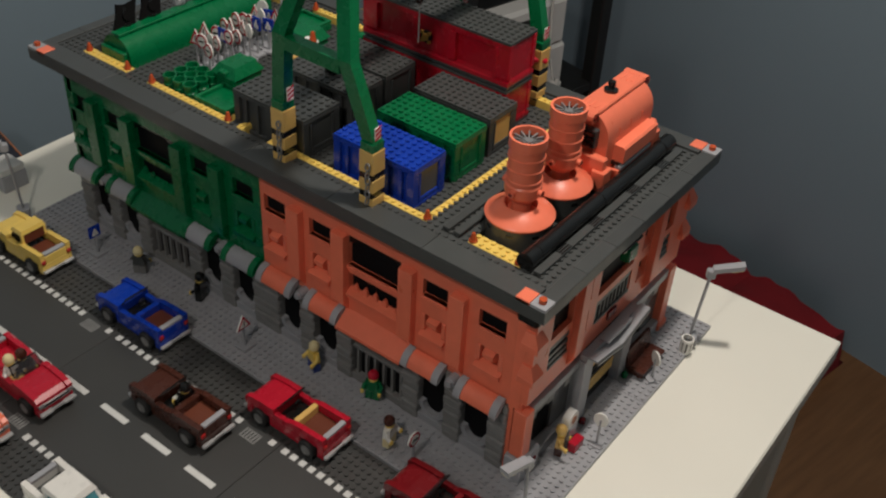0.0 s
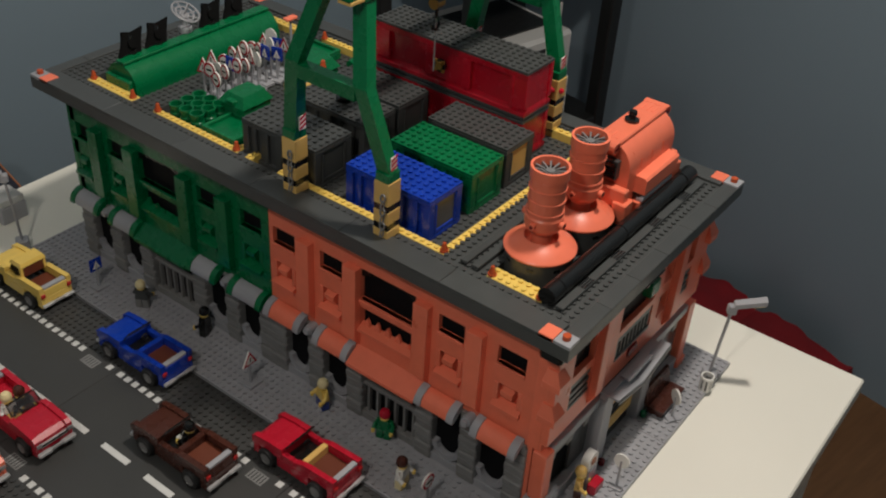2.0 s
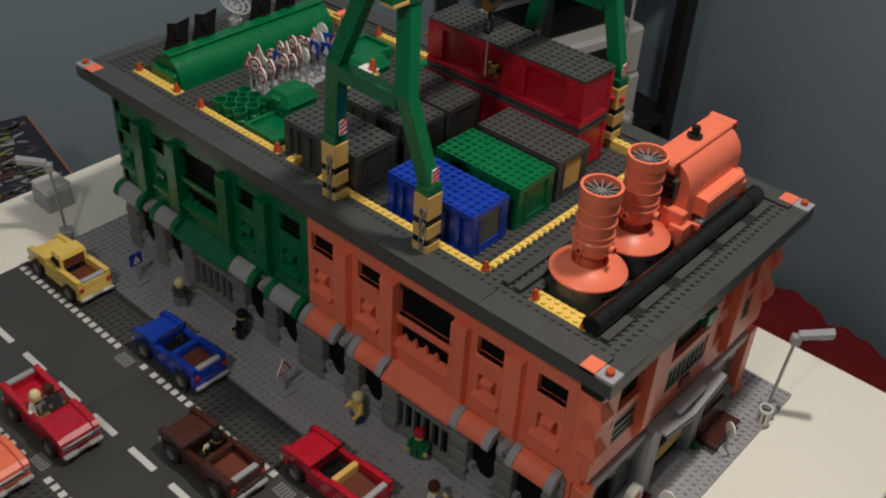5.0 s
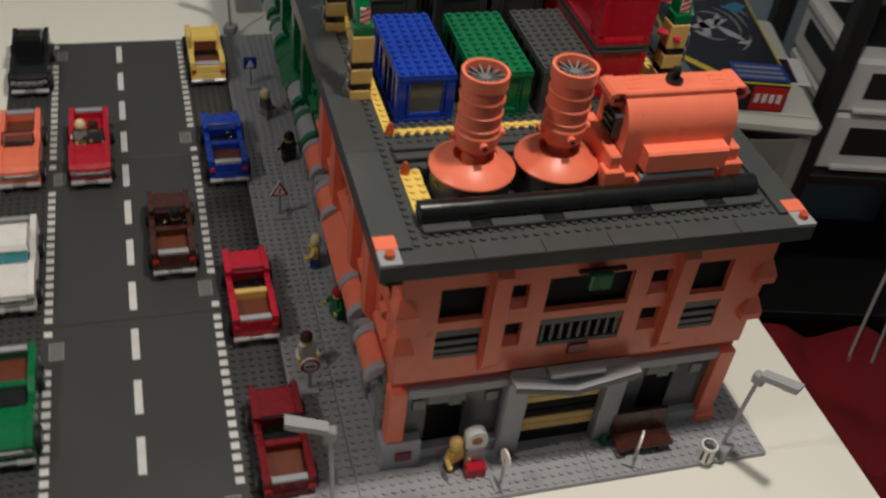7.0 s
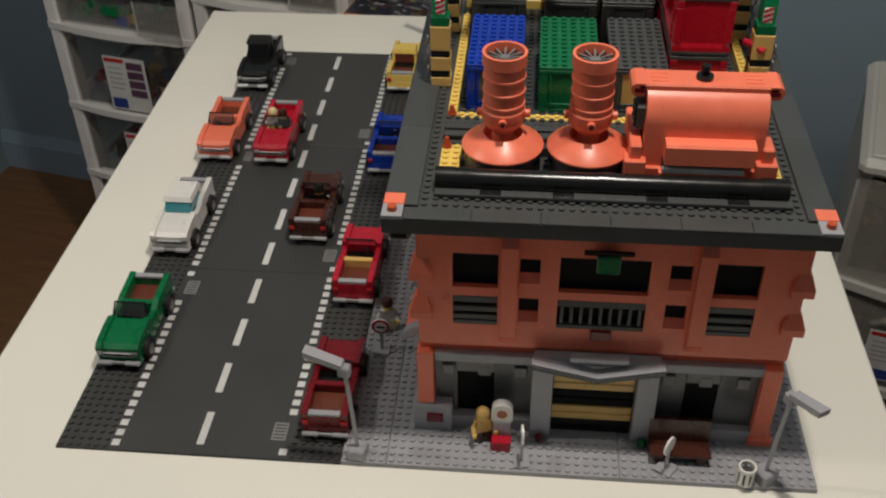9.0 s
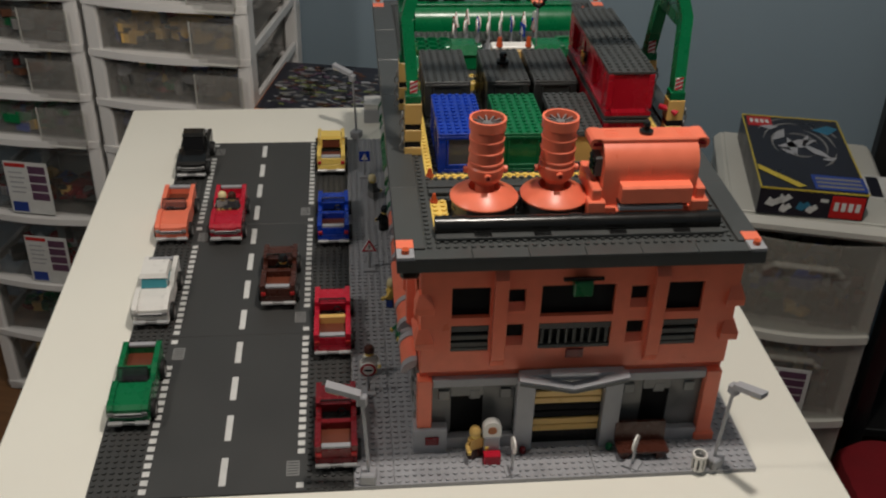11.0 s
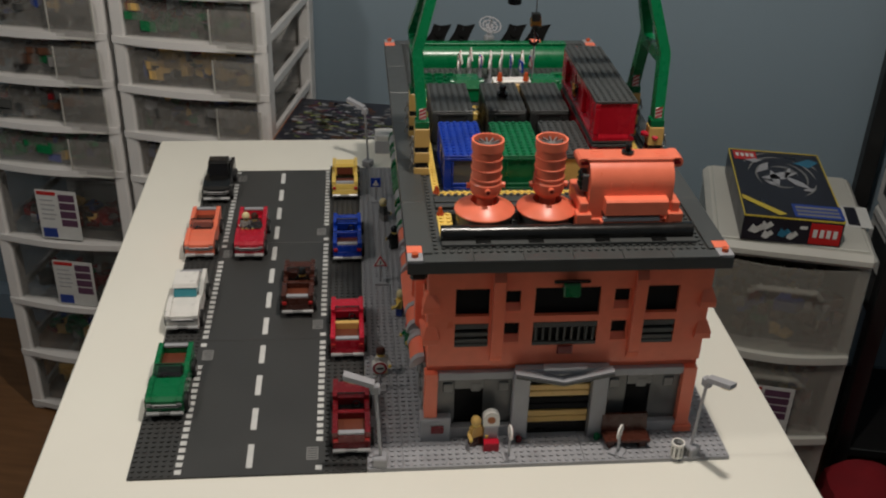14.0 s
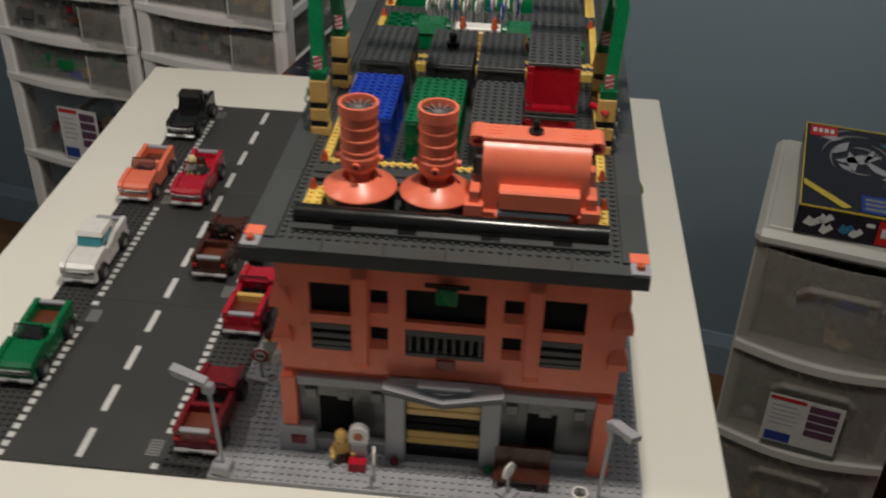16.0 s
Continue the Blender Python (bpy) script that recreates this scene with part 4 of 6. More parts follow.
for x, s in ((0.070, -1), (0.345, 1)):
    for y, ys in ((0.241, 1), (0.352, -1)):
        post = part("striped_foot", Build().box(x - 0.0082, x + 0.0082, y - 0.0078, y + 0.0078, CR - 0.0017, CR + 0.056), BLACK, crane, "yellow and black striped foot")
        for k, (z0, z1) in enumerate(((0.0, 0.009), (0.0155, 0.0285), (0.035, 0.0575))):
            part("stripe_block", Build().box(x - 0.0087, x + 0.0087, y - 0.0083, y + 0.0083, CR + z0, CR + z1, 0, 0.0005), TAN, post)
        part("leg_shoe", Build().box(x - 0.0080, x + 0.0080, y - 0.0076, y + 0.0076, CR + 0.0576, CR + 0.0665, 0, 0.0006), GREEN, crane)
        a, bb, c = (x, y, CR + 0.066), (x + s * 0.0055, y + (0.023 if ys > 0 else -0.010), 0.385), (x - s * 0.013, y + (0.040 if ys > 0 else -0.028), 0.452)
        leg = beam("leg", a, bb, 0.0118, 0.0150, GREEN, crane)
        beam("upper_leg", bb, c, 0.0118, 0.0150, GREEN, crane)
        m = Vector(a).lerp(Vector(bb), 0.12)
        st = Build().box(-0.0063, 0.0063, -0.0006, 0.0006, -0.008, 0.008, 0)
        for k in range(3):
            z = -0.0075 + 0.0055 * k
            st.hexa([(-0.0062, -0.0009, z), (0.0062, -0.0009, z + 0.004), (0.0062, -0.0005, z + 0.004), (-0.0062, -0.0005, z), (-0.0062, -0.0009, z + 0.0026), (0.0062, -0.0009, z + 0.0064), (0.0062, -0.0005, z + 0.0064), (-0.0062, -0.0005, z + 0.0026)], 1)
        part("warning_sticker", st, [WHITE, RED], leg, "red and white striped sticker", pose(m.x - s * 0.0010, m.y - 0.0088, m.z) @ Matrix.Diagonal((0.62, 1.0, 0.85, 1.0)))
        # chain hanging on the outer side of each foot
        for k in range(6):
            r = Build()
            pts = [(0.0026 * math.cos(q), 0, 0.0042 * math.sin(q)) for q in [2 * math.pi * i / 8 for i in range(9)]]
            r.tube(pts, 0.0009, 5)
            part("chain_link", r, STONE, post, "", pose(x + s * 0.0110, y - 0.004, CR + 0.008 + 0.0072 * k, 0, 12 * (-1) ** k, 90 * (k % 2)))
    beam("brace", (x + s * 0.0050, 0.3030, 0.371), (x + s * 0.0055, 0.3030, 0.384), 0.012, 0.066, GREEN, crane)
    part("end_beam", Build().box(x - s * 0.013 - 0.009, x - s * 0.013 + 0.009, 0.272, 0.336, 0.452, 0.468, 0, 0.001), GREEN, crane)
for y in (0.280, 0.326):
    g = part("girder", Build().box(0.055, 0.366, y - 0.007, y + 0.007, 0.457, 0.472, 0, 0.001), GREEN, crane)
    part("girder_edge", Build().box(0.057, 0.364, y - 0.0072, y + 0.0072, 0.4535, 0.4568, 0, 0.0005), TAN, g, "yellow edge under the girder")
part("trolley", Build().box(0.172, 0.186, 0.288, 0.306, 0.445, 0.4570, 0, 0.0015), BLACK, crane, "black trolley under the girders")
part("trolley_lamp", Build().cyl(0.178, 0.297, 0.431, 0.445, 0.008, 14), BLACK, crane)
part("cable", Build().tube([(0.204, 0.297, 0.446), (0.204, 0.297, 0.340)], 0.0007, 6), STONE, crane)
blk = part("hook_block", Build().box(0.199, 0.209, 0.292, 0.302, 0.404, 0.420, 0, 0.001).cyl(0.297, 0.409, 0.198, 0.210, 0.0055, 16, 1, "x"), [DGREY, GOLD], crane, "grey and gold pulley block")
part("hook", Build().tube([(0.204, 0.297, 0.404), (0.204, 0.297, 0.396), (0.208, 0.297, 0.391), (0.209, 0.297, 0.386), (0.204, 0.297, 0.382), (0.199, 0.297, 0.385), (0.199, 0.297, 0.388)], 0.0018, 8), BLACK, blk)

# ---------------- green cargo ----------------
tank = thing("green_tank", (0.196, 0.642, PIT), "green half-round tank lying across the roof", "tank")
part("shell", Build().prism([(0.024 * math.cos(a), 0.010 + 0.0245 * math.sin(a)) for a in [math.pi * i / 18 for i in range(19)]] + [(-0.024, 0.0), (0.024, 0.0)], -0.098, 0.120, "x", 0, True), GREEN, tank)
for s in (-0.104, 0.114):
    part("end_step", Build().box(s, s + 0.0058, -0.020, 0.020, 0, 0.020, 0, 0.001), GREEN, tank)
part("ridge", Build().box(-0.098, 0.120, -0.008, 0.006, 0.0345, 0.0375, 0, 0.0006), GREEN, tank)
for x in (0.121, 0.157, 0.236, 0.273):
    t = thing("tilted_panel", (x, 0.650, PIT + 0.0365), "tilted black panel on the green tank", "panel", "tilted panels")
    t.scale = (1.15, 1.15, 1.15)
    part("foot", Build().lathe(0, 0, [(0.0001, 0), (0.006, 0), (0.006, 0.003), (0.0025, 0.004), (0.0025, 0.009)], 14), BLACK, t)
    p = part("panel", Build().prism([(-0.015, -0.013), (-0.004, -0.009), (0.009, -0.014), (0.012, 0.002), (0.016, 0.016), (0.002, 0.011), (-0.007, 0.012), (-0.009, 0.001)], -0.0015, 0.0015, "y"), MATTBLACK, t, "", pose(0.0, 0.001, 0.0090, -24, 10, -6))
    part("panel_hub", Build().cyl(0.001, 0.000, -0.0040, -0.0015, 0.0045, 12, 0, "y"), MATTBLACK, p)
    part("panel_arm", Build().tube([(0, 0, 0.008), (0.003, 0.003, 0.017)], 0.0022, 8), BLACK, t)
dish = thing("radar_dish", (0.200, 0.652, PIT + 0.0375), "light grey skeletal radar dish on a post", "antenna")
part("post", Build().lathe(0, 0, [(0.0001, 0), (0.008, 0), (0.008, 0.006), (0.004, 0.008), (0.0035, 0.016)], 14), LGREY, dish)
d = Build()
for r, z in ((0.0165, 0.0045), (0.011, 0.002), (0.005, 0.0005)):
    d.tube([(r * math.cos(q), r * math.sin(q), z) for q in [2 * math.pi * i / 20 for i in range(21)]], 0.0011, 6)
for k in range(8):
    a = math.pi / 4 * k
    d.tube([(0, 0, 0), (0.011 * math.cos(a), 0.011 * math.sin(a), 0.002), (0.0165 * math.cos(a), 0.0165 * math.sin(a), 0.0045)], 0.0008, 5)
d.tube([(0, 0, 0), (0, 0, 0.017)], 0.0009, 6)
part("dish_frame", d, LGREY, dish, "", pose(0, 0, 0.020, 28, 10, 0))

barrel_mesh = Build().lathe(0, 0, [(0.0001, 0), (0.0068, 0), (0.0072, 0.002), (0.0072, 0.0045), (0.0078, 0.005), (0.0078, 0.0062), (0.0070, 0.007), (0.0070, 0.012), (0.0078, 0.0128), (0.0078, 0.0155), (0.0062, 0.0155), (0.0060, 0.004), (0.0001, 0.004)], 18).mesh("barrel", [GREEN])
for i in range(3):
    for j in range(3):
        o = tagged(new("open_barrel", barrel_mesh), "small open green barrel", "barrel", "green barrels")
        o.location = (0.100 + 0.0158 * i, 0.523 + 0.0160 * j, PIT)
        o.location.z += 0.0017 + (0.006 if j == 2 else 0.0)
        if j == 2:
            o.location.z = PIT + 0.0017
for x, y in ((0.151, 0.503), (0.258, 0.503)):
    t = thing("green_chest", (x, y, PIT + 0.0017), "green toy chest with a sloped lid", "chest", "green chests")
    part("body", Build().box(-0.020, 0.020, -0.017, 0.017, 0, 0.020, 0, 0.001), GREEN, t)
    part("lid", Build().hexa([(-0.022, -0.019, 0.0202), (0.022, -0.019, 0.0202), (0.022, 0.019, 0.0202), (-0.022, 0.019, 0.0202), (-0.015, -0.012, 0.031), (0.015, -0.012, 0.031), (0.015, 0.012, 0.031), (-0.015, 0.012, 0.031)]), GREEN, t)
    part("lid_bar", Build().box(-0.024, 0.024, -0.006, 0.006, 0.022, 0.027, 0, 0.001), GREEN, t)
for x, y in ((0.112, 0.482), (0.305, 0.55)):
    t = thing("flat_crate", (x, y, PIT + 0.0017), "flat open green tray", "crate", "green trays")
    part("base", Build().box(-0.022, 0.022, -0.024, 0.024, 0, 0.008, 0, 0.0006), GREEN, t)
    for a, c, d, e in ((-0.022, 0.022, -0.024, -0.020), (-0.022, 0.022, 0.020, 0.024), (-0.022, -0.018, -0.0199, 0.0199), (0.018, 0.022, -0.0199, 0.0199)):
        part("rim", Build().box(a, c, d, e, 0.008, 0.012, 0, 0.0005), GREEN, t)
t = thing("crate_stack", (0.208, 0.468, PIT + 0.0017), "tan crates under a white board with two orange cones", "crates")
part("board", Build().box(-0.026, 0.026, -0.009, 0.009, 0.0365, 0.0405, 0, 0.0008), WHITE, t)
for k in range(3):
    part("crate", Build().box(-0.025, 0.025, -0.011, 0.011, 0.0122 * k, 0.0122 * k + 0.0118, 0, 0.0008), TAN, t, "tan crate")
for x in (-0.017, 0.019):
    part("board_cone", Build().lathe(x, -0.006, [(0.0045, 0.0405), (0.0022, 0.0520), (0.0001, 0.0522)], 12), CONE, t)
for k in range(4):
    b = Build().cyl(0, 0, -0.014, 0.014, 0.0045, 12, 0, "y")
    o = tagged(part("green_cylinder", b, GREEN), "short green cylinder in a loose pile", "cylinder", "green cylinders")
    o.matrix_basis = pose(0.318, 0.462 + 0.011 * k, PIT + 0.0062 + 0.0065 * (k % 2), 0, 0, 60 + 14 * k)


def road_sign(x, y, z, kind, turn=0.0, high=0.034, group="road signs", label=""):
    t = thing("road_sign", (x, y, z), label, "road sign", group, turn)
    part("foot", Build().box(-0.0078, 0.0078, -0.0078, 0.0078, 0, 0.0032, 0, 0.0004), LGREY, t)
    part("pole", Build().cyl(0, 0, 0.0032, high, 0.0016, 10), LGREY, t)
    f = Build()
    z0 = high
    if kind == "triangle":
        for r, y0, y1, m in ((0.0115, -0.0010, 0.0010, 0), (0.0112, -0.0013, -0.0010, 1), (0.0070, -0.0016, -0.0013, 0)):
            f.prism([(r * math.cos(q), z0 + r * math.sin(q) * 1.05) for q in (math.pi / 2, math.pi * 7 / 6, math.pi * 11 / 6)], y0, y1, "y", m)
        f.box(-0.0007, 0.0007, -0.0018, -0.0016, z0 - 0.002, z0 + 0.004, 2)
        mats = [WHITE, RED, BLACK]
    elif kind == "round":
        f.cyl(0, z0, -0.0010, 0.0010, 0.0088, 22, 0, "y")
        f.cyl(0, z0, -0.0013, -0.0010, 0.0085, 22, 1, "y")
        f.cyl(0, z0, -0.0016, -0.0013, 0.0060, 22, 0, "y")
        f.box(-0.004, 0.004, -0.0019, -0.0016, z0 - 0.001, z0 + 0.001, 2)
        mats = [WHITE, RED, BLACK]
    elif kind == "plain":
        f.cyl(0, z0, -0.0010, 0.0010, 0.0086, 22, 0, "y")
        mats = [WHITE]
    else:
        f.box(-0.008, 0.008, -0.001, 0.001, z0 - 0.008, z0 + 0.008, 0, 0.0004)
        f.prism([(-0.005, z0 - 0.005), (0.005, z0 - 0.005), (0, z0 + 0.005)], -0.0014, -0.001, "y", 1)
        mats = [BLUE, WHITE]
    # the round faces are drawn out along y, upright
    part("face", f, mats, t, {"triangle": "red and white triangular face", "round": "red and white round face", "plain": "white round face", "square": "blue square face"}[kind])
    return t


random.seed(4)
ORDER = ("round", "round", "triangle", "round", "plain", "triangle", "round", "square")
for i in range(24):
    x, y = 0.142 + 0.0150 * (i % 8) + 0.003 * (i // 8), 0.537 + 0.0135 * (i // 8) + 0.003 * (i % 2)
    kind = ORDER[(3 * i + i // 8) % 8] if x < 0.225 else ("square", "triangle", "plain")[i % 3]
    words = {"round": "spare round red and white toy road sign", "triangle": "spare triangular red and white toy road sign", "plain": "spare round white toy road sign", "square": "spare square blue toy road sign"}[kind]
    t = road_sign(x, y, PIT + 0.0017, kind, -85 + random.uniform(-22, 14), 0.034 + (i % 3) * 0.003, "stored road signs", words)
    t.scale = (0.86, 0.86, 1.0)
o = tagged(part("antenna_rod", Build().cyl(0, 0, 0, 0.075, 0.0013, 8).box(-0.008, 0.008, -0.004, 0.004, 0.072, 0.0755, 1, 0.0008), [LGREY, ORANGE]), "thin grey rod with an orange cap", "rod")
o.location = (0.248, 0.530, PIT + 0.0017)

# ---------------- street furniture ----------------


def street_lamp(x, y, turn, label, high=0.110):
    t = thing("street_lamp", (x, y, WALK), label, "street lamp", "street lamps", turn)
    part("base", Build().box(-0.0078, 0.0078, -0.0078, 0.0078, 0, 0.012, 0, 0.0012), LGREY, t)
    for k in range(3):
        part("base_rib", Build().box(-0.006 + 0.0045 * k, -0.0035 + 0.0045 * k, -0.0088, -0.0078, 0.001, 0.011), STONE, t)
    part("post", Build().tube([(0, 0, 0.012), (0.002, 0, high * 0.5), (0.005, 0, high - 0.010)], 0.0018, 10), LGREY, t)
    part("joint", Build().box(0.000, 0.010, -0.0042, 0.0042, high - 0.014, high - 0.003, 0, 0.0012), LGREY, t)
    z = high - 0.006
    head = part("head", Build().hexa([(0.006, -0.0046, z), (0.038, -0.0050, z + 0.010), (0.038, 0.0050, z + 0.010), (0.006, 0.0046, z), (0.006, -0.0046, z + 0.006), (0.038, -0.0050, z + 0.0155), (0.038, 0.0050, z + 0.0155), (0.006, 0.0046, z + 0.006)]), LGREY, t)
    part("lens", Build().hexa([(0.026, -0.0040, z + 0.0045), (0.037, -0.0040, z + 0.0080), (0.037, 0.0040, z + 0.0080), (0.026, 0.0040, z + 0.0045), (0.026, -0.0040, z + 0.0064), (0.037, -0.0040, z + 0.0099), (0.037, 0.0040, z + 0.0099), (0.026, 0.0040, z + 0.0064)]), PALE, head, "pale clear lens")
    return t


street_lamp(0.0145, 0.008, 172, "light grey toy street lamp at the kerb, head over the road")
street_lamp(0.361, 0.008, -60, "light grey toy street lamp at the pavement's outer corner")
street_lamp(0.016, 0.775, 150, "light grey toy street lamp at the far end of the pavement")
road_sign(0.156, 0.010, WALK, "round", 96, 0.036, "street signs", "round toy road sign seen edge on, in front of the door").scale = (0.9, 0.9, 1.0)
road_sign(0.279, 0.012, WALK, "plain", 55, 0.030, "street signs", "white round toy road sign beside the bench")
road_sign(0.018, 0.140, WALK, "round", 0, 0.032, "street signs", "round toy speed sign on the pavement")
road_sign(0.026, 0.385, WALK, "triangle", 0, 0.034, "street signs", "triangular red and white toy road sign on the pavement")
road_sign(0.026, 0.640, WALK, "square", 0, 0.034, "street signs", "blue square toy road sign on the pavement")

bench = thing("bench", (0.291, 0.031, WALK), "dark brown toy bench against the wall", "bench")
part("seat", Build().box(-0.026, 0.026, -0.014, 0.004, 0.009, 0.0125, 0, 0.0006), BROWN, bench)
part("backrest", Build().hexa([(-0.026, 0.004, 0.010), (0.026, 0.004, 0.010), (0.026, 0.008, 0.010), (-0.026, 0.008, 0.010), (-0.026, 0.009, 0.032), (0.026, 0.009, 0.032), (0.026, 0.0125, 0.032), (-0.026, 0.0125, 0.032)]), BROWN, bench)
for x in (-0.022, 0.014):
    part("leg", Build().box(x, x + 0.008, -0.012, 0.006, 0, 0.009, 0, 0.0005), BROWN, bench)
bin_ = thing("litter_bin", (0.344, 0.004, WALK), "white slatted toy litter bin", "bin")
for k in range(8):
    part("slat", Build().box(-0.0016, 0.0016, -0.0072, -0.0058, 0.001, 0.018, 0, 0.0003), WHITE, bin_, "", pose(0, 0, 0, 0, 0, 45 * k))
part("rim", Build().lathe(0, 0, [(0.0074, 0.016), (0.0078, 0.018), (0.0074, 0.0195), (0.0058, 0.0195), (0.0058, 0.016)], 20), WHITE, bin_)
part("base", Build().cyl(0, 0, 0, 0.0016, 0.007, 18), WHITE, bin_)
part("liner", Build().cyl(0, 0, 0.0016, 0.014, 0.0055, 16), DGREY, bin_)
pump = thing("round_topped_kiosk", (0.138, 0.030, WALK), "small grey kiosk with a white rounded top and red step", "kiosk")
part("step", Build().box(-0.0085, 0.0085, -0.010, -0.0005, 0, 0.0125, 0, 0.0008), RED, pump)
part("case", Build().box(-0.0078, 0.0078, 0.0, 0.010, 0, 0.028, 0, 0.0008), LGREY, pump)
top = part("rounded_top", Build().prism([(0.0092 * math.cos(a), 0.0375 + 0.0092 * math.sin(a)) for a in [math.pi * i / 14 for i in range(15)]] + [(-0.0092, 0.0281), (0.0092, 0.0281)], 0.001, 0.0095, "y"), WHITE, pump)
part("top_mark", Build().cyl(0, 0.0365, 0.0004, 0.001, 0.0046, 18, 0, "y"), CARDORANGE, top, "brown oval mark")
for x in (0.171, 0.260):
    b = Build().lathe(0, 0, [(0.0001, 0), (0.0035, 0), (0.0035, 0.005), (0.0001, 0.0085)], 12)
    o = tagged(part("wall_knob", b, DARKRED if x < 0.2 else GREEN), "small dark knob beside the roller door", "knob", "door knobs")
    o.location = (x, 0.036, WALK)
    o.location.z = WALK + 0.0017


def figure(x, y, z, turn, torso, legs, hair, label, sit=False, skin=YELLOW):
    """A toy figure: one plain mesh."""
    b = Build()
    if sit:
        b.box(-0.0078, 0.0078, -0.013, 0.002, 0.0, 0.0065, 1, 0.0006)
        z0 = 0.0040
    else:
        b.box(-0.0078, -0.0003, -0.004, 0.004, 0, 0.012, 1, 0.0006).box(0.0003, 0.0078, -0.004, 0.004, 0, 0.012, 1, 0.0006)
        z0 = 0.012
    b.hexa([(-0.0078, -0.0039, z0), (0.0078, -0.0039, z0), (0.0078, 0.0039, z0), (-0.0078, 0.0039, z0), (-0.0055, -0.0036, z0 + 0.0128), (0.0055, -0.0036, z0 + 0.0128), (0.0055, 0.0036, z0 + 0.0128), (-0.0055, 0.0036, z0 + 0.0128)], 0)
    for s in (-1, 1):
        b.tube([(s * 0.0062, 0, z0 + 0.0115), (s * 0.0092, -0.001, z0 + 0.006), (s * 0.0096, -0.006, z0 + 0.002)], 0.0022, 8, 0)
        b.cyl(s * 0.0096, -0.0075, z0 - 0.0005, z0 + 0.003, 0.0020, 10, 3)
    b.lathe(0, 0, [(0.0001, z0 + 0.0128), (0.0036, z0 + 0.0130), (0.0050, z0 + 0.0145), (0.0050, z0 + 0.0205), (0.0040, z0 + 0.0222), (0.0001, z0 + 0.0224)], 16, 3)
    b.lathe(0, 0.0006, [(0.0055, z0 + 0.0170), (0.0060, z0 + 0.0190), (0.0056, z0 + 0.0225), (0.0036, z0 + 0.0250), (0.0001, z0 + 0.0258)], 16, 2)
    o = tagged(part("toy_figure", b, [torso, legs, hair, skin]), label, "toy figure", "toy figures")
    o.matrix_basis = pose(x, y, z, 0, 0, turn)
    return o


figure(0.036, 0.572, WALK + 0.0017, 120, DGREY, STONE, PALE, "toy figure with pale hair and a grey torso")
figure(0.050, 0.482, WALK + 0.0017, 200, BLACK, BLACK, BLACK, "toy figure all in black by the wall")
figure(0.050, 0.303, WALK + 0.0017, 250, YELLOW, CARDBLUE, PALE, "toy figure with cream hair and blue legs")
figure(0.058, 0.226, WALK + 0.0017, 290, GREEN, GREEN, RED, "toy figure in green with a red cap")
figure(0.020, 0.172, WALK + 0.0017, 10, WHITE, PALE, BROWN, "toy figure in white with brown hair on the pavement")
figure(0.1215, 0.034, WALK + 0.0017, 20, TAN, BROWN, TAN, "tan toy figure standing beside the kiosk")

# ---------------- cars ----------------
wheel_tyre = Build().lathe(0, 0, [(0.0062, -0.0042), (0.0098, -0.0042), (0.0106, -0.0032), (0.0106, 0.0032), (0.0098, 0.0042), (0.0062, 0.0042)], 22).mesh("tyre", [RUBBER])
wheel_rim = Build().lathe(0, 0, [(0.0001, -0.0036), (0.0060, -0.0036), (0.0064, -0.0042), (0.0064, 0.0042), (0.0060, 0.0034), (0.0030, 0.0030), (0.0001, 0.0034)], 18).mesh("rim", [STONE])


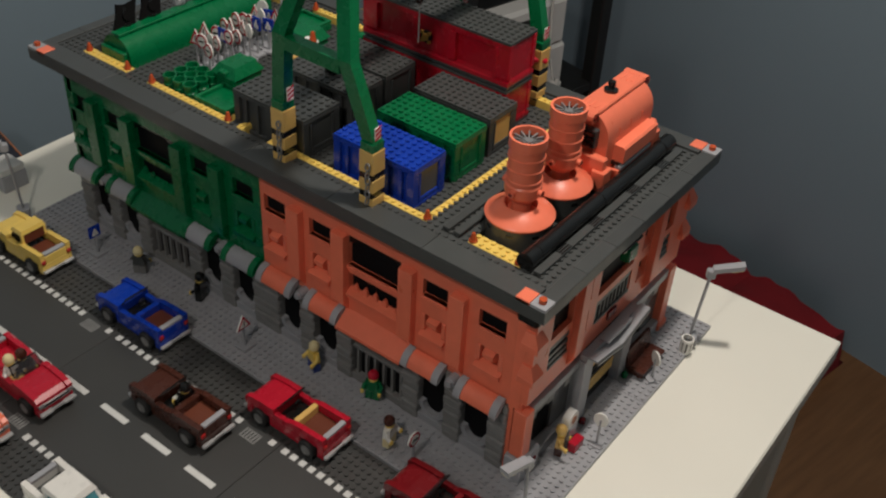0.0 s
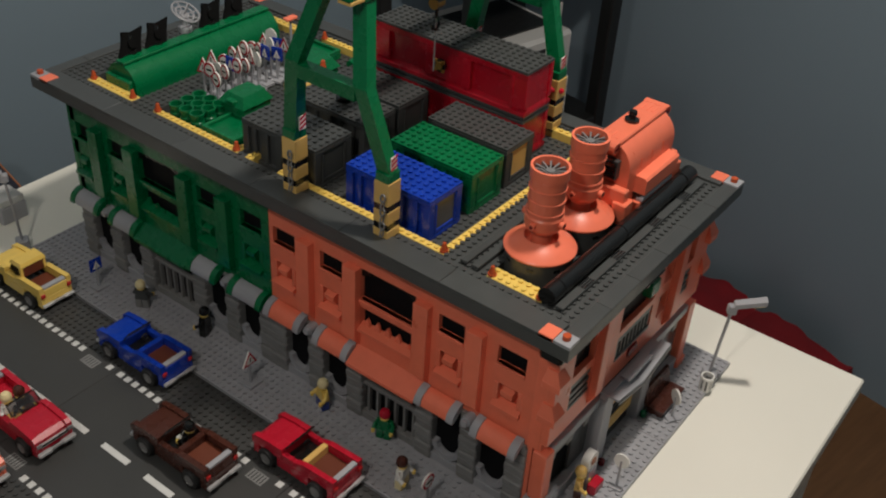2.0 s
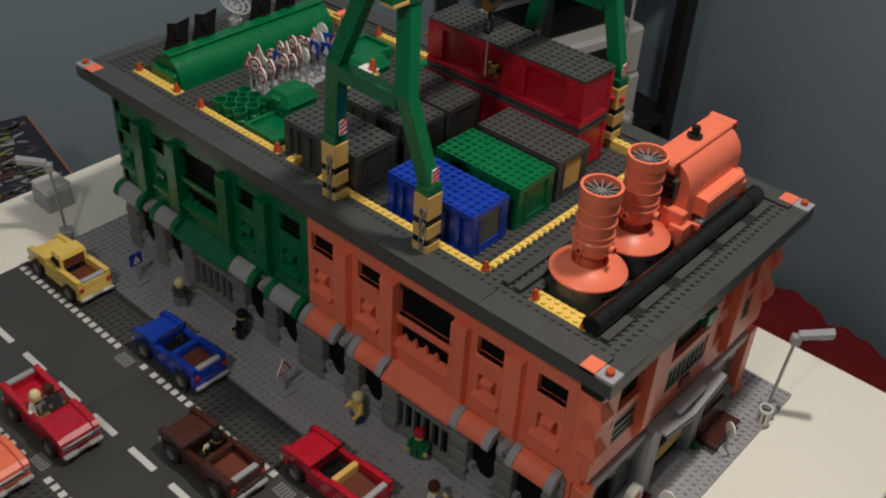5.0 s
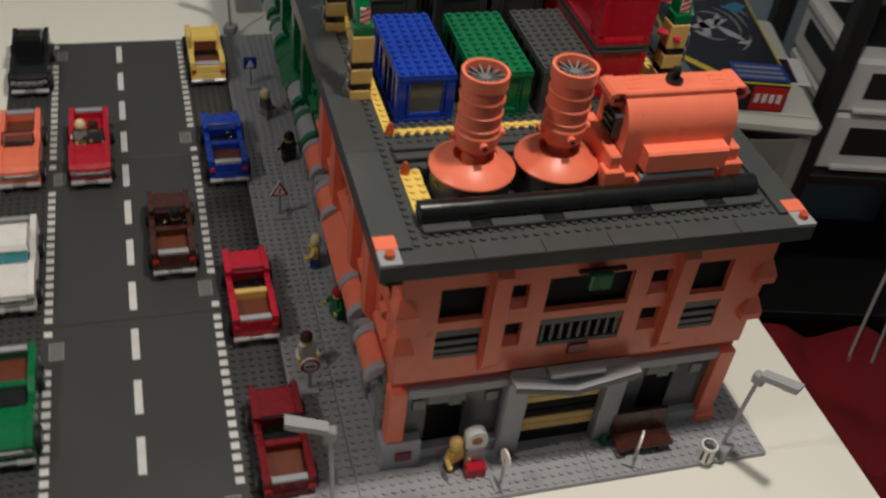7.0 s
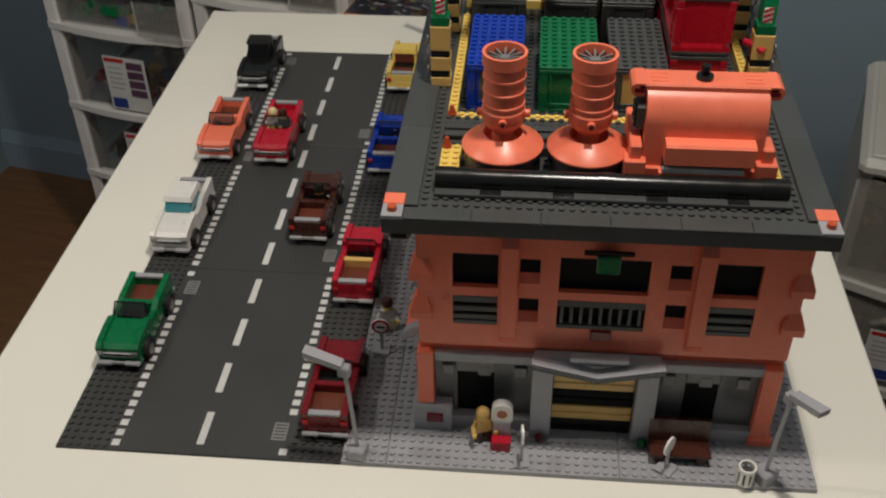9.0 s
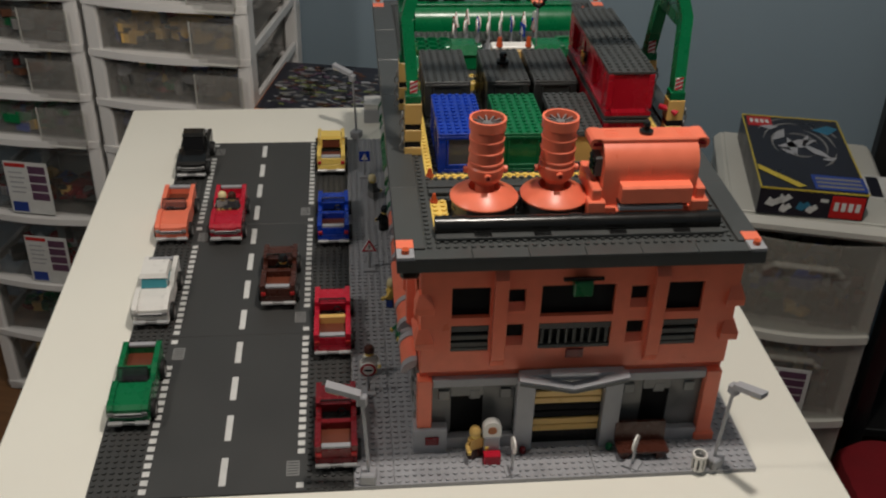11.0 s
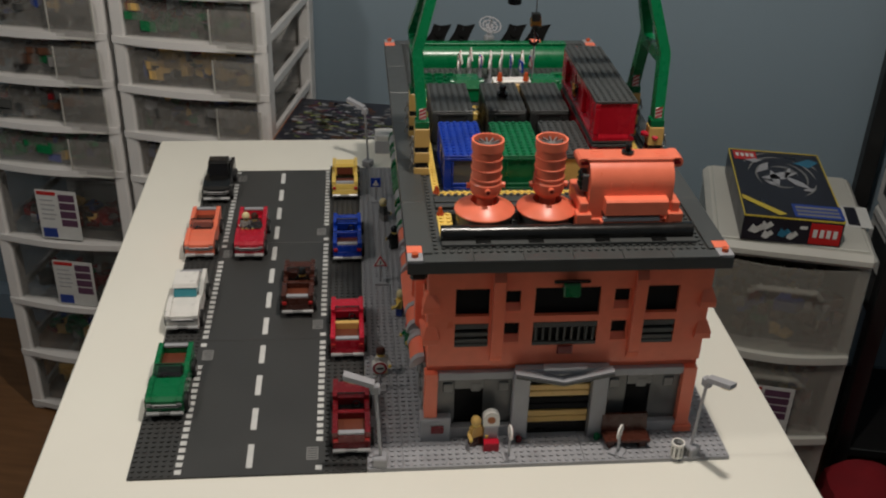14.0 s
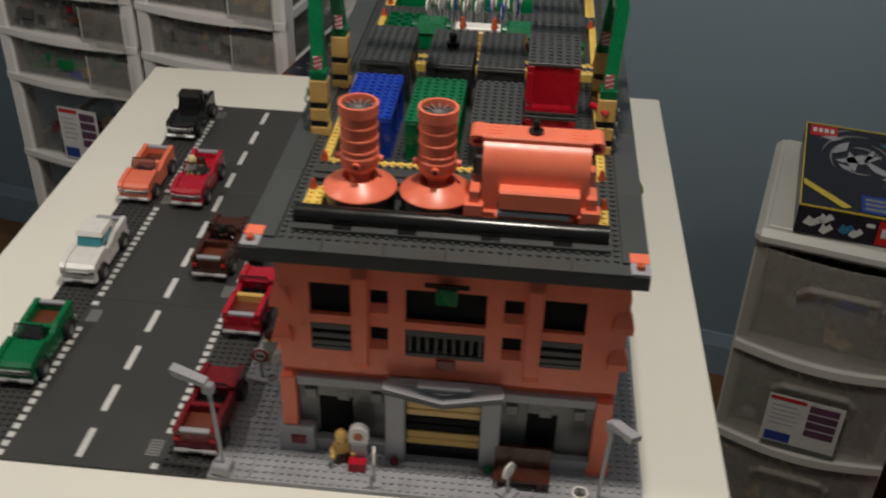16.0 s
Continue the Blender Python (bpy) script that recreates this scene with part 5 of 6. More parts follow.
def car(name, x, y, turn, mat, label, kind="open", bed=BED, seat=None, screen=CLEAR):
    """A toy car, front along +y."""
    t = thing(name, (x, y, ROADTOP), label, "toy car", "toy cars", turn)
    H = 0.0545
    part("chassis", Build().box(-0.0165, 0.0165, -H + 0.003, H - 0.003, 0.005, 0.0105, 0, 0.0006), DGREY, t)
    low = Build().box(-0.0165, 0.0165, -H + 0.001, H - 0.002, 0.0105, 0.0190, 0, 0.0006)
    for s in (-1, 1):
        a, c = sorted((s * 0.0165, s * 0.0205))
        for y0, y1 in ((-H + 0.001, -0.0450), (-0.0210, 0.0205), (0.0445, H - 0.002)):
            low.box(a, c, y0, y1, 0.0065, 0.0190, 0, 0.0006)
    body = part("body", low, mat, t)
    for s in (-1, 1):
        a, c = sorted((s * 0.0150, s * 0.0208))
        arch = Build().box(a, c, -H + 0.001, -0.0000, 0.0191, 0.0275, 0, 0.0008)
        arch.hexa([(a, -H + 0.001, 0.0275), (c, -H + 0.001, 0.0275), (c, -0.004, 0.0275), (a, -0.004, 0.0275), (a, -H + 0.001, 0.0338), (c, -H + 0.001, 0.0338), (c, -0.016, 0.0318), (a, -0.016, 0.0318)])
        part("rear_wing", arch, mat, body)
        door = Build().box(a, c, 0.0002, 0.0130, 0.0191, 0.0275, 0, 0.0006)
        part("door", door, mat, body)
        fen = Build().prism([(0.0132, 0.0191), (H - 0.001, 0.0191), (H - 0.001, 0.0270), (H - 0.005, 0.0298), (0.030, 0.0325), (0.0132, 0.0325)], a, c)
        part("front_wing", fen, mat, body)
        part("headlight", Build().box(s * 0.0170 - 0.003, s * 0.0170 + 0.003, H - 0.0010, H + 0.0008, 0.0190, 0.0238, 0, 0.0006), GRILLE, body, "grey headlight")
        part("tail_light", Build().box(s * 0.0172 - 0.0028, s * 0.0172 + 0.0028, -H - 0.0006, -H + 0.0010, 0.0205, 0.0255, 0, 0.0006), CARDRED, body, "red tail light")
    part("bonnet", Build().prism([(0.0132, 0.0191), (H - 0.003, 0.0191), (H - 0.003, 0.0245), (H - 0.008, 0.0280), (0.030, 0.0300), (0.0132, 0.0300)], -0.0150, 0.0150), mat, body)
    part("grille", Build().box(-0.0150, 0.0150, H - 0.003, H - 0.0005, 0.0165, 0.0208, 0, 0.0005).box(-0.0145, 0.0145, H - 0.0005, H + 0.0002, 0.0190, 0.0205, 1), [CHROME, BLACK], body, "grey grille")
    for y0, y1 in ((H - 0.0018, H + 0.0035), (-H - 0.0035, -H + 0.0008)):
        bump = Build()
        for s in (-1, 1):
            a, c = sorted((s * 0.0060, s * 0.0208))
            bump.box(a, c, y0, y1, 0.0085, 0.0125, 0, 0.0010)
        bump.box(-0.0060, 0.0060, (y0 + y1) / 2 - 0.001, (y0 + y1) / 2 + 0.001, 0.0092, 0.0118)
        part("bumper", bump, CHROME, t, "light grey bumper")
    part("load_bed", Build().box(-0.0150, 0.0150, -H + 0.007, -0.0155, 0.0191, 0.0222, 0, 0.0004), bed, body, "brown load bed")
    part("tailgate", Build().box(-0.0150, 0.0150, -H + 0.001, -H + 0.0068, 0.0191, 0.0298, 0, 0.0005), mat, body)
    part("tailgate_cap", Build().box(-0.0142, 0.0142, -H + 0.0012, -H + 0.0072, 0.0300, 0.0332, 0, 0.0005), LGREY, body, "light grey tailgate cap")
    part("cabin_floor", Build().box(-0.0150, 0.0150, -0.0153, 0.0130, 0.0191, 0.0205), BLACK, body)
    if kind == "open":
        part("bench_seat", Build().box(-0.0150, 0.0150, -0.0153, -0.0090, 0.0206, 0.0310, 0, 0.0008), seat or mat, body)
        fr = Build().hexa([(-0.0155, 0.0110, 0.0325), (0.0155, 0.0110, 0.0325), (0.0155, 0.0128, 0.0325), (-0.0155, 0.0128, 0.0325), (-0.0150, 0.0040, 0.0425), (0.0150, 0.0040, 0.0425), (0.0150, 0.0052, 0.0425), (-0.0150, 0.0052, 0.0425)])
        part("windscreen", fr, screen, body, "dark windscreen")
        part("windscreen_frame", Build().tube([(-0.0158, 0.0120, 0.0325), (-0.0152, 0.0044, 0.0430), (0.0152, 0.0044, 0.0430), (0.0158, 0.0120, 0.0325)], 0.0010, 6), BLACK, body, "thin black frame")
        part("steering_wheel", Build().tube([(0.006 + 0.0042 * math.cos(q), 0.005, 0.027 + 0.0042 * math.sin(q)) for q in [2 * math.pi * i / 10 for i in range(11)]], 0.0010, 6), BLACK, body)
    else:
        top = 0.0525 if mat is BLACK else 0.0465
        ybk = -0.0150 if kind == "cab" else -0.0250
        for s in (-1, 1):
            part("cab_pillar", Build().box(s * 0.0148 - 0.0016, s * 0.0148 + 0.0016, ybk, ybk + 0.004, 0.0275, top - 0.004, 0, 0.0004), mat, body)
            part("side_window", Build().prism([(ybk + 0.004, 0.0290), (0.0115, 0.0290), (0.0035, top - 0.004), (ybk + 0.004, top - 0.004)], s * 0.0140 - 0.0006, s * 0.0140 + 0.0006), screen if kind != "cab" else SMOKESHADE, body)
        part("back_window", Build().box(-0.0132, 0.0132, ybk + 0.0002, ybk + 0.0016, 0.0290, top - 0.004), BED if kind == "cab" else SMOKESHADE, body)
        fy = 0.0045 if kind == "roof" else 0.0
        part("windscreen", Build().hexa([(-0.0150, 0.0105, 0.0300), (0.0150, 0.0105, 0.0300), (0.0150, 0.0125, 0.0300), (-0.0150, 0.0125, 0.0300), (-0.0140, 0.0030 + fy, top - 0.004), (0.0140, 0.0030 + fy, top - 0.004), (0.0140, 0.0045 + fy, top - 0.004), (-0.0140, 0.0045 + fy, top - 0.004)]), screen, body, "clear windscreen")
        rf = Build().hexa([(-0.0168, ybk - 0.001, top - 0.004), (0.0168, ybk - 0.001, top - 0.004), (0.0168, 0.0060 + fy, top - 0.004), (-0.0168, 0.0060 + fy, top - 0.004), (-0.0150, ybk + 0.001, top + 0.001), (0.0150, ybk + 0.001, top + 0.001), (0.0150, 0.0025 + fy, top + 0.001), (-0.0150, 0.0025 + fy, top + 0.001)])
        part("cab_roof", rf, mat, body)
    for sx in (-1, 1):
        for yy in (-0.0330, 0.0325):
            w = new("wheel", wheel_tyre)
            w.parent, w.matrix_basis = t, pose(sx * 0.0205, yy, 0.0107, 0, 90 * sx, 0)
            r = new("rim", wheel_rim)
            r.parent = w
    return t


car("green_car", -0.2290, 0.1520, 180, GREEN, "green open toy car with a brown load bed")
car("white_car", -0.2330, 0.3280, 180, WHITE, "white toy car with a pale blue windscreen", "roof", DGREY, None, TEAL)
car("orange_car", -0.2340, 0.5160, 180, ORANGE, "orange open toy car with a brown load bed")
car("black_car", -0.2290, 0.6970, 180, BLACK, "black toy pickup truck", "cab", BLACK, None, SMOKESHADE)
car("red_car", -0.1625, 0.5130, 180, RED, "red open toy car with a figure at the wheel", "open", RED)
car("brown_car", -0.0865, 0.3600, 0, BROWN, "dark brown open toy car with a figure at the wheel")
car("yellow_car", -0.0235, 0.7030, 0, YELLOW, "yellow toy pickup truck with a brown load bed", "cab")
car("blue_car", -0.0200, 0.5000, 0, BLUE, "blue open toy car with a brown load bed")
car("red_pickup", -0.0205, 0.2590, 0, RED, "bright red open toy car with a tan seat", "open", BED, TAN)
car("dark_red_car", -0.0165, 0.0780, 0, DARKRED, "dark red open toy car parked at the kerb")
figure(-0.1575, 0.5175, ROADTOP + 0.0182, 0, DGREY, BROWN, BROWN, "toy figure seated in the red car", True)
figure(-0.1705, 0.5195, ROADTOP + 0.0182, 0, WHITE, TAN, PALE, "toy figure riding in the red car", True)
figure(-0.0815, 0.3555, ROADTOP + 0.0182, 180, BLACK, WHITE, BLACK, "black toy figure seated in the brown car", True)

# ---------------- around the table ----------------
o = tagged(part("grey_block", Build().box(0.030, 0.066, 0.838, 0.876, 0.0, 0.024, 0, 0.001).box(0.031, 0.065, 0.839, 0.875, 0.024, 0.034, 1, 0.001), [LGREY, PRINTERWHITE]), "pale grey block on the table behind the building", "block")
o = tagged(part("handle_loop", Build().tube([(0.3685 + 0.034 * math.sin(math.pi * i / 12), 0.335, 0.150 + 0.062 * (0.5 - i / 12)) for i in range(13)], 0.0026, 8), OLIVE), "pale green loop handle on the building's side", "handle")


def toy_bits(name, u0, u1, v0, v1, z0, z1, count, seed, parent_label, size=1.0):
    """A heap of small loose toy pieces, too many to count."""
    rng = random.Random(seed)
    cols = [DARKRED, CARDBROWN, CARDBLUE, STONE, DGREY, BLACK, GREEN, TAN, LGREY, STONE, DARKRED, TAN]
    main = rng.randrange(len(cols))
    b = Build()
    for _ in range(count):
        s = rng.uniform(0.004, 0.013) * size
        x, y, z = rng.uniform(u0, u1), rng.uniform(v0, v1), rng.uniform(z0, z1)
        a = rng.uniform(0, 3)
        c, d = math.cos(a) * s, math.sin(a) * s * 0.5
        h = rng.uniform(0.003, 0.010) * size
        b.hexa([(x - c, y - d, z), (x + d, y - c, z + h * 0.4), (x + c, y + d, z), (x - d, y + c, z + h * 0.3), (x - c, y - d, z + h), (x + d, y - c, z + h * 1.4), (x + c, y + d, z + h), (x - d, y + c, z + h * 1.3)], (main if size > 1 and rng.random() < 0.5 else rng.randrange(len(cols))) if size > 1 else rng.choice((3, 4, 7, 9, 9, 7, 5, 1, 3, 10, 7, 5)))
    o = tagged(part(name, b, cols), parent_label, "toy bricks", "", "stuff")
    o.matrix_basis = pose(0, 0, 0, 0, 0, ROOMTURN)
    return o


def drawer_unit(name, u0, v0, width, depth, drawers, label, frame_mat, group):
    """A stack of clouded drawers in a white frame; drawers: (bottom, top) heights."""
    t = thing(name, room(u0, v0, FLOOR), label, "drawer unit", group, ROOMTURN)
    w, zt = width, drawers[-1][1] - FLOOR
    for x in (0, w - 0.028):
        for y in (0.006, depth - 0.04):
            part("post", Build().box(x, x + 0.028, y, y + 0.040, 0, zt + 0.01, 0, 0.004), frame_mat, t)
    part("back_panel", Build().box(0.028, w - 0.028, depth - 0.008, depth - 0.002, 0.02, zt), frame_mat, t)
    for z0, z1 in drawers:
        a, c = z0 - FLOOR, z1 - FLOOR
        sh = Build().box(0.002, w - 0.002, 0.012, 0.030, c + 0.004, c + 0.009, 0, 0.002)
        part("shelf_rail", sh, frame_mat, t)
        part("rear_rail", Build().box(0.0, w, depth - 0.04, depth, c + 0.002, c + 0.014, 0, 0.003), frame_mat, t)
        for x in (0.002, w - 0.012):
            part("side_rail", Build().box(x, x + 0.010, 0.046, depth - 0.04, a + 0.001, a + 0.020, 0, 0.002), frame_mat, t)
        dr = Build().box(0.012, w - 0.012, 0.010, 0.0135, a + 0.004, c - 0.008)
        d = part("drawer", dr, CLOUDY if c - a < 0.11 else DEEPCLEAR, t, "frosted see-through drawer")
        for x in (0.030, w - 0.033):
            part("drawer_wall", Build().box(x, x + 0.003, 0.014, depth - 0.02, a + 0.004, c - 0.016), CLOUDY, d)
        part("drawer_bottom", Build().box(0.033, w - 0.033, 0.014, depth - 0.02, a + 0.002, a + 0.005), CLOUDY, d)
        bow = [(w * i / 14, 0.006 - 0.018 * math.sin(math.pi * i / 14)) for i in range(15)]
        grip = Build().prism(bow + [(w, 0.020), (0, 0.020)], a - 0.007, a + 0.007, "z")
        part("drawer_top_edge", Build().box(0.006, w - 0.006, 0.0085, 0.0140, c - 0.007, c + 0.001, 0, 0.001), CLOUDY, d)
        part("drawer_lip", grip, frame_mat, d)
        if c - a < 0.11:
            x0, x1, z0p, z1p = w * 0.66, w * 0.95, a - 0.003, c - 0.004
            pocket = part("front_pocket", Build().box(x0, x1, -0.0085, -0.0065, z0p + 0.004, z1p), CLOUDY, d, "clouded pocket on the drawer front")
            rim = [(x0, -0.007, z1p), (x0, -0.007, z0p + 0.010), (x0 + 0.003, -0.007, z0p + 0.003), (x0 + 0.010, -0.007, z0p), (x1 - 0.010, -0.007, z0p), (x1 - 0.003, -0.007, z0p + 0.003), (x1, -0.007, z0p + 0.010), (x1, -0.007, z1p)]
            part("pocket_rim", Build().tube(rim, 0.0016, 6), CARTGREY, pocket)
    part("top_board", Build().box(-0.003, w + 0.003, -0.004, depth, zt + 0.0142, zt + 0.030, 0, 0.005), frame_mat, t)
    return t


LD = [(-0.47, -0.33), (-0.31, -0.215), (-0.195, -0.115), (-0.095, -0.015), (0.005, 0.085), (0.105, 0.185), (0.205, 0.285)]
LDL = [(-0.82, -0.690), (-0.670, -0.545), (-0.525, -0.378), (-0.358, -0.200), (-0.180, -0.098), (-0.080, 0.002), (0.020, 0.100), (0.118, 0.198), (0.216, 0.296)]
UV = 1.0
drawer_unit("drawer_unit_right", -0.706, UV, 0.311, 0.375, [(a + 0.012, c + 0.012) for a, c in LD], "white drawer tower with frosted drawers full of toy bricks", DRAWERWHITE, "drawer towers")
drawer_unit("drawer_unit_left", -1.040, UV + 0.005, 0.322, 0.375, LDL, "white drawer tower with deep frosted drawers below", DRAWERWHITE, "drawer towers")
for k, (z0, z1) in enumerate(LD):
    toy_bits("loose_bricks", -0.665, -0.447, UV + 0.020, UV + 0.14, z0 + 0.020, z0 + 0.070, 150, 20 + k, "loose mixed toy bricks in a drawer", 2.2)
for k, (z0, z1) in enumerate(LDL):
    toy_bits("loose_bricks", -0.995, -0.760, UV + (0.060 if k < 4 else 0.020), UV + 0.14, z0 + 0.010, z0 + (0.030 if k < 4 else 0.060), 60 if k < 4 else 150, 40 + k, "loose mixed toy bricks in a drawer", 2.2)


def sticker(name, u, v, z0, w, h, label, turn=ROOMTURN):
    t = thing(name, room(u, v, z0), label, "label", "drawer labels", turn)
    part("sheet", Build().box(0, w, -0.0012, 0, 0, h), CARDWHITE, t)
    part("red_strip", Build().box(0.003, w * 0.5, -0.0018, -0.0012, h * 0.90, h * 0.97), CARDRED, t, "narrow red strip")
    for k in range(5):
        part("text_bar", Build().box(0.008, w * (0.40 + 0.05 * (k % 2)), -0.0017, -0.0012, h * (0.40 + 0.095 * k), h * (0.425 + 0.095 * k)), LGREY, t)
    for k in range(4):
        part("picture", Build().box(w * 0.55, w * 0.94, -0.0018, -0.0012, h * (0.28 + 0.17 * k), h * (0.42 + 0.17 * k)), CARDPURPLE, t)
    part("blue_panel", Build().box(w * 0.05, w * 0.40, -0.0018, -0.0012, h * 0.03, h * 0.22), CARDBLUE, t, "dark blue panel")
    return t


sticker("drawer_label", -0.925, UV + 0.003, -0.345, 0.092, 0.118, "white and blue paper label on a frosted drawer")
sticker("drawer_label", -0.915, UV + 0.003, -0.515, 0.092, 0.114, "white and blue paper label on a frosted drawer")

# low cart with a box on it
CTOP = -0.15
cart = thing("drawer_cart", (0.656, 0.771, FLOOR), "clouded plastic cart with three deep drawers", "drawer unit", "", -15.4)
cw, cd, ch = 0.297, 0.345, CTOP - FLOOR
part("top", Build().box(-0.004, cw + 0.004, -0.006, cd, ch - 0.030, ch, 0, 0.010), CARTGREY, cart)
part("top_ridge", Build().box(0.012, cw - 0.012, 0.010, cd - 0.012, ch, ch + 0.004, 0, 0.002), CARTGREY, cart)
for x in (0, cw - 0.022):
    part("side", Build().box(x, x + 0.022, 0.012, cd - 0.004, 0.03, ch - 0.030, 0, 0.004), CARTGREY, cart)
part("back", Build().box(0.022, cw - 0.022, cd - 0.012, cd - 0.004, 0.03, ch - 0.030), CARTGREY, cart)
for k in range(3):
    a = 0.062 + 0.200 * k
    arc = [(0.004 + (cw - 0.008) * i / 16, math.sin(math.pi * i / 16)) for i in range(17)]
    d = Build().prism([(x, 0.004 - 0.022 * q) for x, q in arc] + [(x, 0.008 - 0.022 * q) for x, q in reversed(arc)], a, a + 0.193, "z")
    dr = part("drawer", d, CARTCLOUDY, cart, "frosted see-through drawer")
    lip = Build().prism([(x, -0.003 - 0.026 * q) for x, q in arc] + [(cw - 0.004, 0.030), (0.004, 0.030)], a - 0.012, a + 0.004, "z")
    part("drawer_lip", lip, CARTGREY, dr)
    part("handle", Build().tube([(cw * 0.28, -0.018, a + 0.135), (cw * 0.32, -0.024, a + 0.150), (cw * 0.68, -0.024, a + 0.150), (cw * 0.72, -0.018, a + 0.135)], 0.006, 8), CARTCLOUDY, dr)
    part("drawer_bottom", Build().box(0.03, cw - 0.03, 0.012, cd - 0.02, a + 0.001, a + 0.004), CLOUDY, dr)
    toy_bits("loose_bricks", 0.515, 0.745, 0.905, 1.08, FLOOR + a + 0.008, FLOOR + a + 0.085, 90, 70 + k, "loose toy bricks in a cart drawer", 2.6)
t = sticker("drawer_label", 0.5554, 0.862, FLOOR + 0.288, 0.125, 0.105, "white and blue paper label on the cart's middle drawer", -15.4)

pk = thing("toy_set_box", (0.706, 0.762, CTOP + 0.004), "black toy set box with yellow edges, lying on the cart", "box", "", -13.0)
pk.scale = (0.92, 1.22, 1.0)
bw, bd, bh = 0.196, 0.248, 0.052
part("carton", Build().box(0, bw, 0, bd, 0, bh, 0, 0.0012), CARDBLACK, pk)
for a in (((0, bw), (-0.0006, 0.0008), (bh - 0.002, bh + 0.0006)), ((0, bw), (bd - 0.002, bd + 0.0006), (bh, bh + 0.0008)), ((-0.0006, 0.002), (0.0009, bd - 0.0041), (bh - 0.002, bh + 0.0008)), ((bw - 0.002, bw + 0.0006), (0.0009, bd - 0.0041), (bh - 0.002, bh + 0.0008))):
    part("yellow_edge", Build().box(*a[0], *a[1], *a[2]), CARDYELLOW, pk)
part("red_square", Build().box(0.008, 0.058, bd - 0.040, bd - 0.006, bh + 0.0001, bh + 0.0008), CARDRED, pk, "red logo panel")
part("red_square", Build().box(bw - 0.064, bw - 0.004, -0.0012, -0.0002, 0.004, bh - 0.006), CARDRED, pk, "red logo panel")
for z, s in (((bh + 0.0009), 0), (0, 1)):
    for i in range(4):
        if s == 0:
            part("logo_bar", Build().box(0.013 + 0.0105 * i, 0.020 + 0.0105 * i, bd - 0.029, bd - 0.016, bh + 0.0008, bh + 0.0013), CARDWHITE, pk)
        else:
            part("logo_bar", Build().box(bw - 0.058 + 0.013 * i, bw - 0.050 + 0.013 * i, -0.0018, -0.0012, 0.018, 0.034), CARDWHITE, pk)
for r, a0, a1 in ((0.040, 10, 120), (0.040, 200, 300), (0.058, -30, 70), (0.058, 110, 210), (0.076, 0, 60), (0.076, 80, 170), (0.076, 300, 345), (0.094, 20, 50), (0.094, 100, 150)):
    inner, outer = [], []
    for i in range(13):
        q = math.radians(a0 + (a1 - a0) * i / 12)
        k = 0.0022 * math.sin(math.pi * i / 12) + 0.0003
        inner.append((0.100 + 0.92 * (r - k) * math.cos(q), 0.148 + (r - k) * math.sin(q)))
        outer.append((0.100 + 0.92 * (r + k) * math.cos(q), 0.148 + (r + k) * math.sin(q)))
    part("printed_arc", Build().prism(outer + inner[::-1], bh + 0.0002, bh + 0.0005, "z"), STONE, pk)
craft = Build()
for cx, cy, a, l, w in ((0.098, 0.150, 25, 0.088, 0.026), (0.085, 0.140, 100, 0.064, 0.020), (0.128, 0.128, -38, 0.070, 0.018), (0.066, 0.178, 60, 0.050, 0.020), (0.050, 0.205, 10, 0.036, 0.016), (0.116, 0.165, 70, 0.044, 0.012), (0.075, 0.120, 150, 0.036, 0.012), (0.150, 0.105, 20, 0.030, 0.012)):
    c, s = math.cos(math.radians(a)), math.sin(math.radians(a))
    craft.prism([(cx + l * c / 2, cy + l * s / 2), (cx + l * c * 0.1 - w * s / 2, cy + l * s * 0.1 + w * c / 2), (cx - l * c / 2 - w * s * 0.3, cy - l * s / 2 + w * c * 0.3), (cx - l * c * 0.4, cy - l * s * 0.4), (cx + w * s / 2, cy - w * c / 2)], bh + 0.0006, bh + 0.0010, "z")
part("printed_craft", craft, LGREY, pk, "printed white spacecraft")
part("printed_craft", Build().prism([(0.135, 0.205), (0.165, 0.190), (0.190, 0.215), (0.170, 0.225)], bh + 0.0006, bh + 0.0010, "z"), CARDTEAL, pk, "printed blue spacecraft")
part("yellow_band", Build().prism([(0.004, 0.055), (0.004, 0.070), (0.085, 0.012), (0.070, 0.006)], bh + 0.0011, bh + 0.0014, "z"), CARDYELLOW, pk, "yellow diagonal band")
part("blue_panel", Build().box(0.10, 0.197, 0.006, 0.050, bh + 0.0006, bh + 0.0010), CARDBLUE, pk, "blue printed panel")
for k in range(3):
    part("text_bar", Build().box(0.106, 0.19, 0.012 + 0.012 * k, 0.018 + 0.012 * k, bh + 0.0010, bh + 0.0014), STONE, pk)
for cx, cz, w, m in ((0.030, 0.026, 0.018, CARDWHITE), (0.048, 0.034, 0.014, CARDWHITE), (0.052, 0.016, 0.012, CARDWHITE), (0.084, 0.022, 0.014, CARDTEAL), (0.100, 0.018, 0.012, CARDWHITE)):
    part("side_print", Build().prism([(cx - w, cz - 0.006), (cx - w * 0.2, cz - 0.010), (cx + w * 0.9, cz + 0.002), (cx + w * 0.3, cz + 0.009), (cx - w * 0.1, cz + 0.003), (cx - w * 0.6, cz + 0.008)], -0.0011, -0.0003, "y"), m, pk)
part("side_text", Build().box(0.112, 0.126, -0.0010, -0.0003, 0.032, 0.038), CARDWHITE, pk)
t = thing("paper_card", room(0.738, 0.985, CTOP + 0.004), "small white card printed with a black strip", "card", "", -16)
part("card_sheet", Build().box(0, 0.05, 0, 0.09, 0, 0.0008), CARDWHITE, t)
